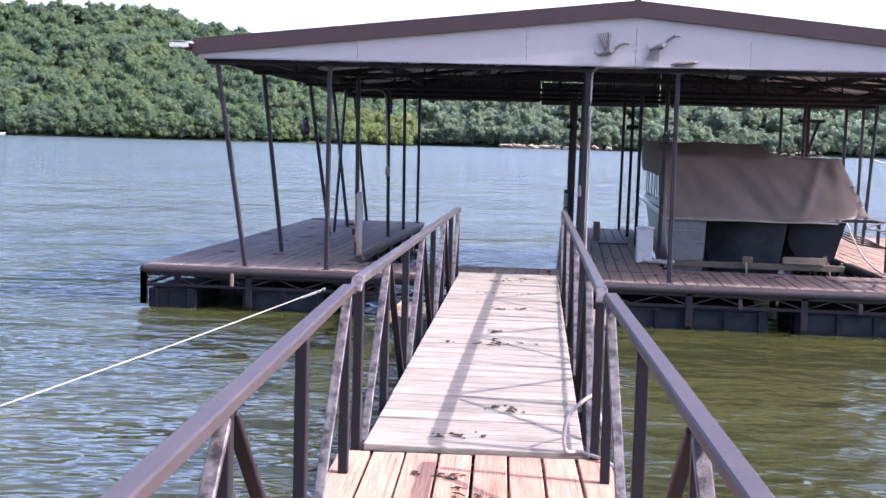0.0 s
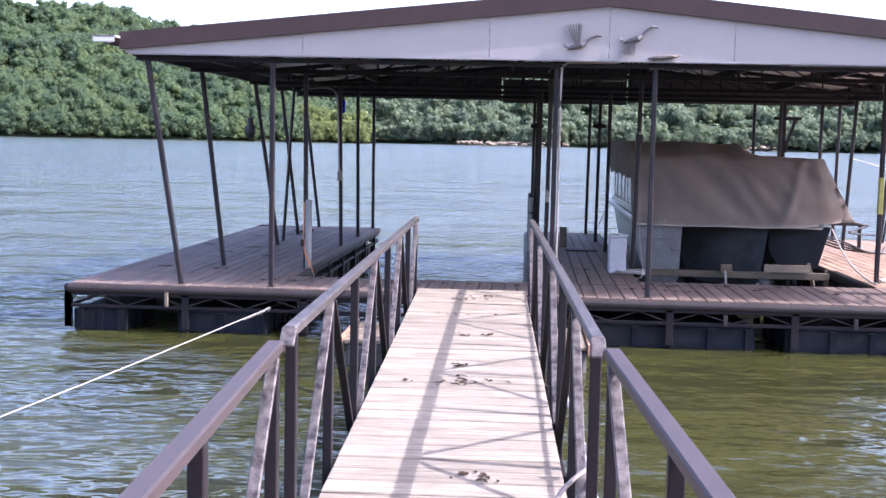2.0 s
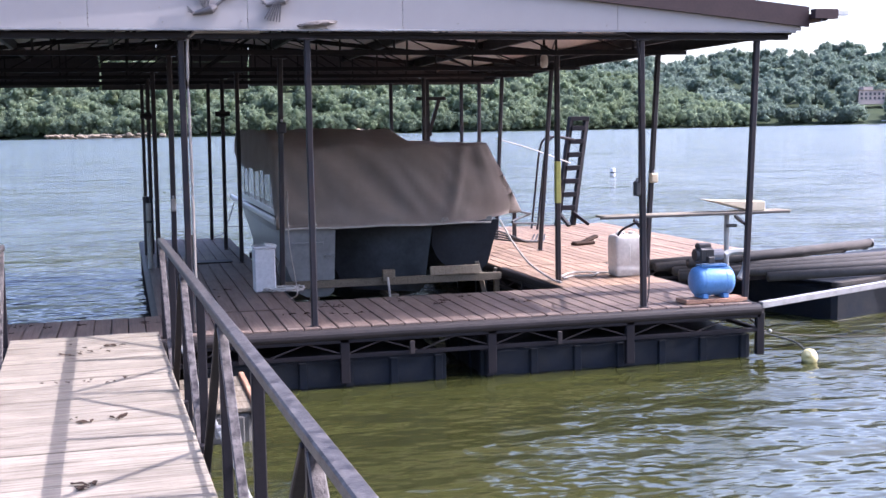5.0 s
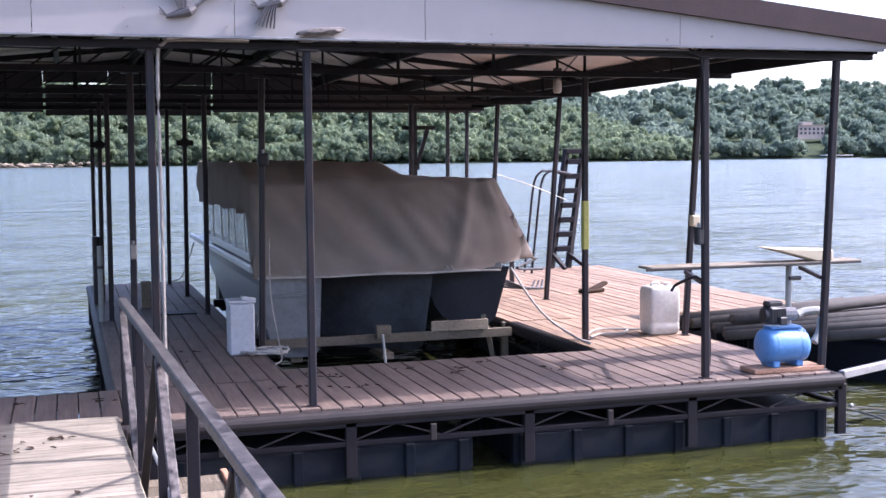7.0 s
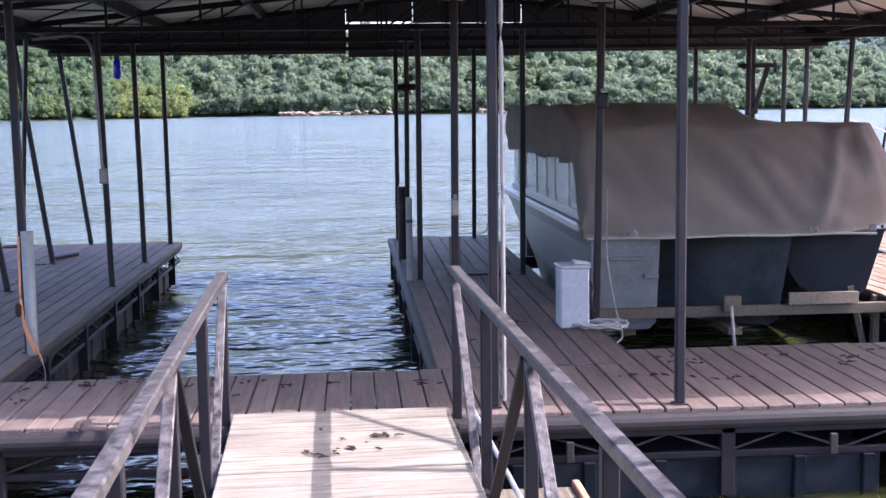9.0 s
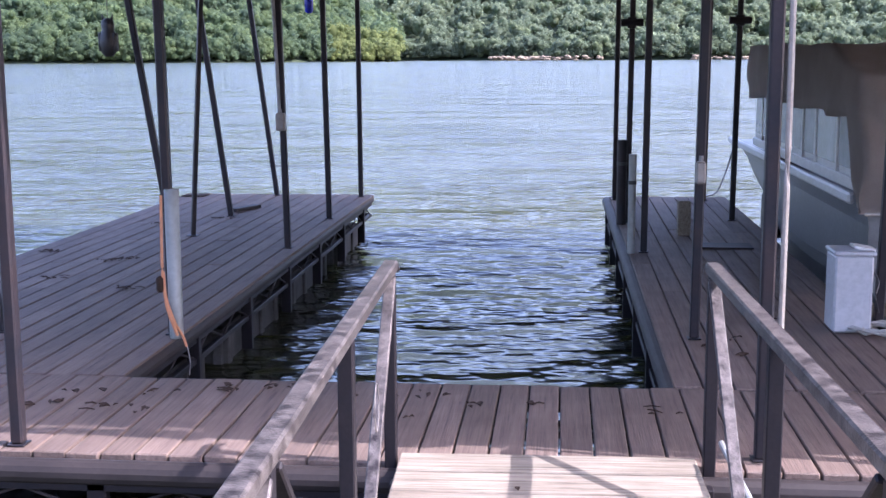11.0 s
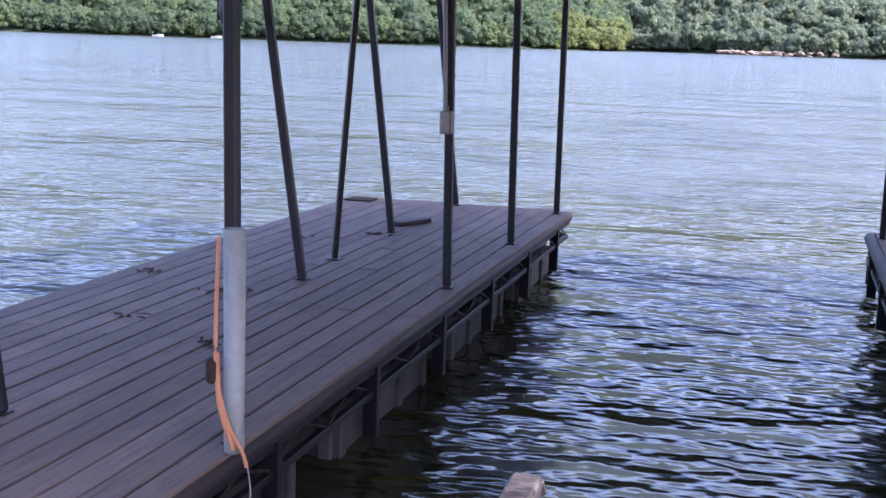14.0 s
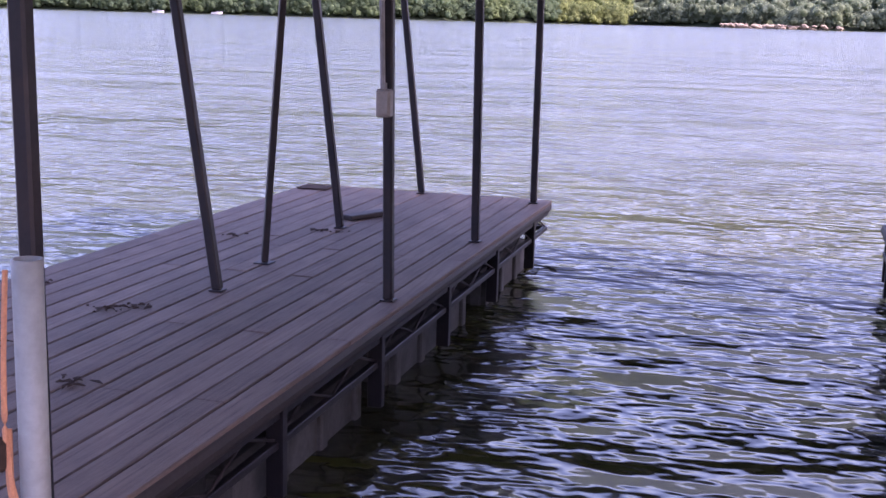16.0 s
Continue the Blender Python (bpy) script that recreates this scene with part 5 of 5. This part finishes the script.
bm = bmesh.new()
bm_box(bm, (-0.20, -0.06, 0), (0.16, 0.06, 0.05), Matrix.Rotation(radians(20), 4, "Z"), 0.018)
bm_box(bm, (-0.02, -0.05, 0.02), (0.26, 0.05, 0.06), Matrix.Rotation(radians(25), 4, "Z") @ Matrix.Rotation(radians(-14), 4, "Y"), 0.018)
part("log", bm, M_DEBRIS, scrap)
rp = thing("deck_rope", "pale rope lying along the deck by a post", "rope")
part("rope", tube(curve_points([(4.62, 16.42, 0.02), (4.8, 16.6, 0.015), (5.0, 16.55, 0.02), (5.15, 16.75, 0.015), (5.25, 16.7, 0.02), (4.9, 16.85, 0.02), (4.66, 16.6, 0.015)], 8), 0.011, 6), M_ROPE, rp)
rp = thing("mooring_rope", "pale rope from the boat cover down to the deck edge", "rope")
part("rope", tube(curve_points([(4.32, 17.65, 0.56), (4.38, 17.3, 0.30), (4.42, 16.9, 0.13), (4.47, 16.4, 0.03), (4.5, 16.15, 0.012)], 8), 0.011, 6), M_ROPE, rp)
rp = thing("mooring_rope", "thin pale line from the roof post out to the swim ladder", "rope")
part("rope", tube(curve_points([(5.42, 21.3, 1.45), (6.2, 21.9, 1.27), (7.2, 23.0, 1.02)], 8), 0.008, 6), M_ROPE, rp)
rp = thing("mooring_rope", "slack dark line from the bow to the finger end", "rope")
part("rope", tube(curve_points([(1.86, 23.85, 0.5), (1.75, 23.6, 0.25), (1.62, 23.3, 0.06), (1.46, 23.0, 0.04)], 8), 0.009, 6), M_BLACK, rp)
rp = thing("mooring_rope", "taut white mooring rope from the dock frame into the lake", "rope")
part("rope", tube(curve_points([(-2.22, 14.14, -0.20), (-2.75, 11.9, -0.33), (-3.3, 9.7, -0.45), (-3.9, 7.2, -0.56)], 10), 0.005, 8), M_ROPE, rp)
part("knot", tube(curve_points([(-2.22, 14.13, -0.225), (-2.20, 14.12, -0.19), (-2.235, 14.12, -0.20), (-2.27, 14.08, -0.235), (-2.36, 13.6, -0.245)], 6), 0.007, 6), M_ROPE, rp)

# moored work float with a stack of tubes
barge = thing("work_float", "dark moored work float with a steel edge", "work float", at=(0, 0, 0))
ASKEW = Matrix.Translation((7.45, 15.8, 0)) @ Matrix.Rotation(radians(21.5), 4, "Z")
part("hull", box((0, 0, -0.8), (4.6, 1.75, -0.12), 0.05, ASKEW), M_FLOAT, barge)
part("rim", box((-0.03, -0.05, -0.14), (4.63, 0.03, -0.085), 0.01, ASKEW), M_TUBE, barge)
part("deck_plate", box((0.0, 0.032, -0.12), (4.6, 1.75, -0.092), 0.005, ASKEW), M_FLOAT, barge)
part("gang_beam", bar((5.68, 14.22, -0.02), (9.9, 15.9, 0.03), 0.05, 0.06), M_GALV, barge, "pale steel beam tied to the dock")
for y in (15.9, 16.9):
    part("bearer", bar((6.2, y + 0.3, -0.06), (10.6, y + 1.2, -0.06), 0.06, 0.06), M_STEEL, barge)
for k in range(3):
    part("bearer_post", rod((8.5 + 0.7 * k, 16.4, -0.1), (8.5 + 0.7 * k, 16.4, 0.1), 0.03), M_GALV, barge)
for k, (xa, ya, xb, yb, z, r) in enumerate(((5.75, 16.0, 10.2, 16.1, 0.03, 0.045), (5.85, 16.2, 10.4, 16.45, 0.03, 0.05), (5.9, 16.45, 9.6, 16.8, 0.03, 0.05),
                                            (5.8, 16.7, 8.5, 17.3, 0.05, 0.05), (5.85, 16.95, 8.9, 17.45, 0.06, 0.05), (6.0, 16.3, 8.7, 17.05, 0.13, 0.05),
                                            (6.6, 15.7, 10.8, 15.7, 0.02, 0.05), (5.8, 17.1, 8.1, 17.6, 0.02, 0.045))):
    t_ = thing("dark_tube", "long dark weathered tube in a stack on the work float", "tube", "stack of tubes")
    bm = rod((xa, ya, z), (xb, yb, z + 0.04), r, seg=14)
    part("tube", smooth(bm), M_TUBE, t_)
    part("end_ring", rod((xb, yb, z + 0.04), Vector((xb, yb, z + 0.04)) + Vector((xb - xa, yb - ya, 0.04)).normalized() * 0.03, r + 0.006, seg=14), M_BLACK, t_)

bu = thing("mooring_buoy", "small pale yellow mooring buoy lying on the lake", "buoy", at=(6.0, 13.93, WATER_Z))
lie = pose(0, 0, 0.035, 62, 0, -35)
bm = bmesh.new()
lathe(bm, [(0.02, -0.09), (0.055, -0.075), (0.07, -0.02), (0.07, 0.04), (0.05, 0.075), (0.025, 0.085), (0.025, 0.11)], 16, lie)
part("float_body", smooth(bm), M_YELLOW, bu)
bm = bmesh.new()
lathe(bm, [(0.026, 0.10), (0.032, 0.105), (0.032, 0.12), (0.02, 0.125)], 12, lie)
part("collar", bm, M_YELLOW, bu)
part("line", tube(curve_points([(0.0, 0.03, 0.08), (-0.08, 0.12, 0.16), (-0.2, 0.25, 0.2), (-0.4, 0.3, 0.26)], 8), 0.008, 6), M_BLACK, bu)
part("long_line", tube(curve_points([(-0.4, 0.3, 0.26), (0.4, 0.5, 0.12), (1.4, 0.7, 0.04), (3.0, 0.9, 0.0)], 8), 0.006, 6), M_TUBE, bu)
for p in ((-0.33, 0.29, 0.245), (-0.2, 0.33, 0.23)):
    bm = bmesh.new()
    bmesh.ops.create_icosphere(bm, subdivisions=2, radius=0.018, matrix=Matrix.Translation(p))
    part("cork", smooth(bm), M_PVC, bu)
bu = thing("marker_buoy", "white upright marker buoy far out on the lake", "buoy", at=(20.5, 53.0, WATER_Z))
bm = bmesh.new()
lathe(bm, [(0.10, -0.3), (0.11, -0.2), (0.11, 0.28), (0.08, 0.32)], 14)
part("can", smooth(bm), M_BOATWHITE, bu)
part("band", rod((0, 0, 0.1), (0, 0, 0.16), 0.115, seg=14), M_BEAM, bu)

# ---- flying ducks and torn trim on the gable ----
def plaque(name, label, at, wing, neck):
    """Cast metal bird plaque: body, fanned wing feathers, long neck and head."""
    bm = bmesh.new()
    bm_rod(bm, (-0.09, 0, -0.05), (0.05, 0, -0.01), 0.012, 0.035, 10)
    bm_rod(bm, (0.05, 0, -0.01), (0.09, 0, 0.01), 0.035, 0.018, 10)
    for a, b in zip(neck, neck[1:]):
        bm_rod(bm, (a[0], 0, a[1]), (b[0], 0, b[1]), 0.012, 0.010, 8)
    hx, hz = neck[-1]
    bm_rod(bm, (hx - 0.012, 0, hz), (hx + 0.055, 0, hz - 0.006), 0.016, 0.006, 8)
    for k in range(6):
        a = radians(wing[0] + (wing[1] - wing[0]) * k / 5)
        bm_bar(bm, (-0.01 + 0.008 * k, -0.012, 0.0), (-0.01 + 0.008 * k + wing[2] * math.cos(a), -0.016, wing[2] * math.sin(a)), 0.022, 0.008, 0.002)
    for k in range(3):
        bm_bar(bm, (-0.08, -0.004, -0.045), (-0.13, -0.006, -0.03 + 0.02 * k), 0.014, 0.006, 0.002)
    ob = solid(name, bm, M_PEWTER, label, "wall plaque", "bird plaques on the gable")
    ob.matrix_basis = pose(*at)
    return ob


plaque("bird_plaque", "cast metal flying goose plaque with raised wing", (0.87, 14.165, 2.56), (114, 84, 0.20), [(0.08, 0.01), (0.14, 0.06), (0.20, 0.085)])
plaque("bird_plaque", "cast metal flying goose plaque with lowered wing", (1.43, 14.165, 2.63), (-122, -96, 0.18), [(0.08, 0.01), (0.13, 0.07), (0.19, 0.11)])
nest = bmesh.new()
bmesh.ops.create_icosphere(nest, subdivisions=3, radius=1)
for v in nest.verts:
    k = 1 + 0.35 * noise.noise(v.co * 2.1)
    v.co = Vector((v.co.x * 0.15 * k, v.co.y * 0.03 * k, v.co.z * 0.024 * k + 0.012 * noise.noise(v.co * 6)))
ob = solid("torn_trim", smooth(nest), M_NEST, "grey lump of torn trim on the gable edge above a post", "torn trim")
ob.matrix_basis = pose(1.74, 14.165, 2.44, 0, -6, 0)
for k, (x, z) in enumerate(((-0.2, 2.44), (0.55, 2.45), (1.15, 2.46), (2.9, 2.45), (4.2, 2.44), (-1.6, 2.46), (1.18, 2.62), (4.55, 2.47), (0.53, 2.56))):
    ob = solid("screw_head", rod((x, 14.18, z), (x, 14.189, z), 0.006, seg=8), M_OUTLET, "small rusty screw head on the gable", "screw", "gable screws")

# ---- leaf litter and twigs ----
def litter(name, label, spots, per, spread):
    bm = bmesh.new()
    rng = random.Random(21)
    for x, y, z in spots:
        for _ in range(per):
            px, py = rng.gauss(x, spread[0]), rng.gauss(y, spread[1])
            a, l = rng.uniform(0, 6.28), rng.choice((0.01, 0.016, 0.025, 0.038))
            w = min(l * 0.65, rng.uniform(0.006, 0.022))
            m = Matrix.Translation((px, py, z + 0.004)) @ Matrix.Rotation(a, 4, "Z") @ Matrix.Rotation(rng.uniform(-0.2, 0.2), 4, "X")
            vs = [bm.verts.new(m @ Vector(p)) for p in ((-l, 0, 0.003), (0, -w, 0.008), (l, 0, 0.004), (0, w, 0.009))]
            lo = [bm.verts.new(v.co - Vector((0, 0, 0.004))) for v in vs]
            bm.faces.new(vs)
            bm.faces.new(lo[::-1])
            for k in range(4):
                bm.faces.new((vs[k], lo[k], lo[(k + 1) % 4], vs[(k + 1) % 4]))
    return solid(name, bm, M_DEBRIS, label, "leaf litter", kind="stuff")


rng = random.Random(8)
spots = [(-0.2 + rng.uniform(-2.3, 2.2), rng.uniform(14.8, 15.25), 0.003) for _ in range(20)]
spots += [(-3.45, 18.8, 0.003), (-3.55, 18.7, 0.003), (-3.7, 17.95, 0.003), (-4.18, 19.1, 0.003), (-3.35, 21.17, 0.003), (-3.85, 20.77, 0.003), (-3.9, 16.0, 0.003), (-3.2, 15.9, 0.003), (-3.0, 17.6, 0.003)] * 3
spots += [(rng.uniform(1.8, 4.0), rng.uniform(14.8, 15.6), 0.003) for _ in range(10)]
spots += [(rng.uniform(0.7, 1.6), rng.uniform(15.6, 17.5), 0.003) for _ in range(4)]
litter("dock_litter", "dark wet leaf scraps scattered on the dock boards", spots, 4, (0.055, 0.03))
gspots = [on_gang(d, off, gang_z(d) + 0.002) for d, off in ((3.0, -0.05), (3.15, 0.12), (3.6, -0.02), (4.9, 0.05), (5.9, 0.02), (6.9, 0.0),
          (7.2, 0.1), (0.9, 0.15), (0.25, -0.15))]
litter("gangway_litter", "dry brown catkins and twigs on the gangway", [tuple(p) for p in gspots], 10, (0.10, 0.05))
litter("ramp_litter", "dry brown leaf scraps on the ramp", [tuple(on_ramp(L_RAMP - 0.45, -0.12, -0.05)), tuple(on_ramp(L_RAMP - 0.7, 0.0, -0.05))], 10, (0.05, 0.04))

# ---- far shore details ----
house = thing("lake_house", "pale pinkish lake house of two storeys among far trees", "house", at=(905.0, 1340.0, 30.0))
part("wall", box((-19, -6, -6), (19, 6, 11), 0.1), M_STUCCO, house)
part("roof", box((-20, -7, 11), (20, 7, 12.2), 0.2), M_ROCK, house)
part("upper_storey", box((-12, -5, 12.2), (2, 5, 16), 0.1), M_STUCCO, house)
for r in range(2):
    for k in range(6):
        w_ = part("window", box((-16.4 + k * 6.2, -6.25, 0.2 + r * 5.2), (-13.4 + k * 6.2, -6.02, 3.4 + r * 5.2), 0.05), M_GLASSDARK, house)
bh = thing("boathouse", "low white covered boat dock on the far shore", "boathouse", at=(862.0, 1215.0, WATER_Z))
part("roof", box((-22, -5, 3.4), (16, 5, 4.2), 0.2), M_BOATWHITE, bh)
part("deck", box((-24, -5, -0.3), (28, 5, 0.7), 0.1), M_GALV, bh)
for k in range(6):
    part("post", rod((-21 + k * 7.2, -4.4, 0.6), (-21 + k * 7.2, -4.4, 3.5), 0.2), M_GALV, bh)
for x, y, s in ((-340.0, 690.0, 1.0), (-352.0, 640.0, 0.9)):
    mb = thing("motor_boat", "small white motor boat far out on the lake", "motor boat", at=(x, y, WATER_Z))
    bm = bmesh.new()
    rows = []
    for k in range(7):
        u = k / 6
        w, z = 1.1 * s * (1 - u ** 2.4) + 0.05, 1.1 * s + 0.5 * u
        rows.append([bm.verts.new((-3.5 * s + 7 * u, yy, zz)) for yy, zz in ((-w, z), (-w * 0.7, 0.0), (w * 0.7, 0.0), (w, z))])
    for a, b in zip(rows, rows[1:]):
        for q in range(4):
            bm.faces.new((a[q], a[(q + 1) % 4], b[(q + 1) % 4], b[q]))
    bm.faces.new(rows[0])
    bm.faces.new(rows[-1])
    part("hull", bm, M_BOATWHITE, mb)
    part("windscreen", box((-0.5, -0.8, 1.2), (0.6, 0.8, 1.9), 0.15), M_GLASSDARK, mb)
bm = bmesh.new()
rr = random.Random(4)
for k in range(170):
    u = rr.choice((rr.uniform(-0.06, 0.03), rr.uniform(0.10, 0.2), rr.uniform(-0.06, 0.0)))
    d = (1000 if u < 0.05 else 990) + rr.uniform(-6, 4)
    made = bmesh.ops.create_icosphere(bm, subdivisions=1, radius=rr.uniform(0.8, 2.2))["verts"]
    bmesh.ops.scale(bm, vec=(1.5, 1.0, rr.uniform(0.5, 0.9)), verts=made)
    bmesh.ops.translate(bm, vec=(u * d, d, rr.uniform(-0.4, 2.6)), verts=made)
solid("shore_rocks", bm, M_ROCK, "pale tan rocks along the far waterline", "rocks", kind="stuff")
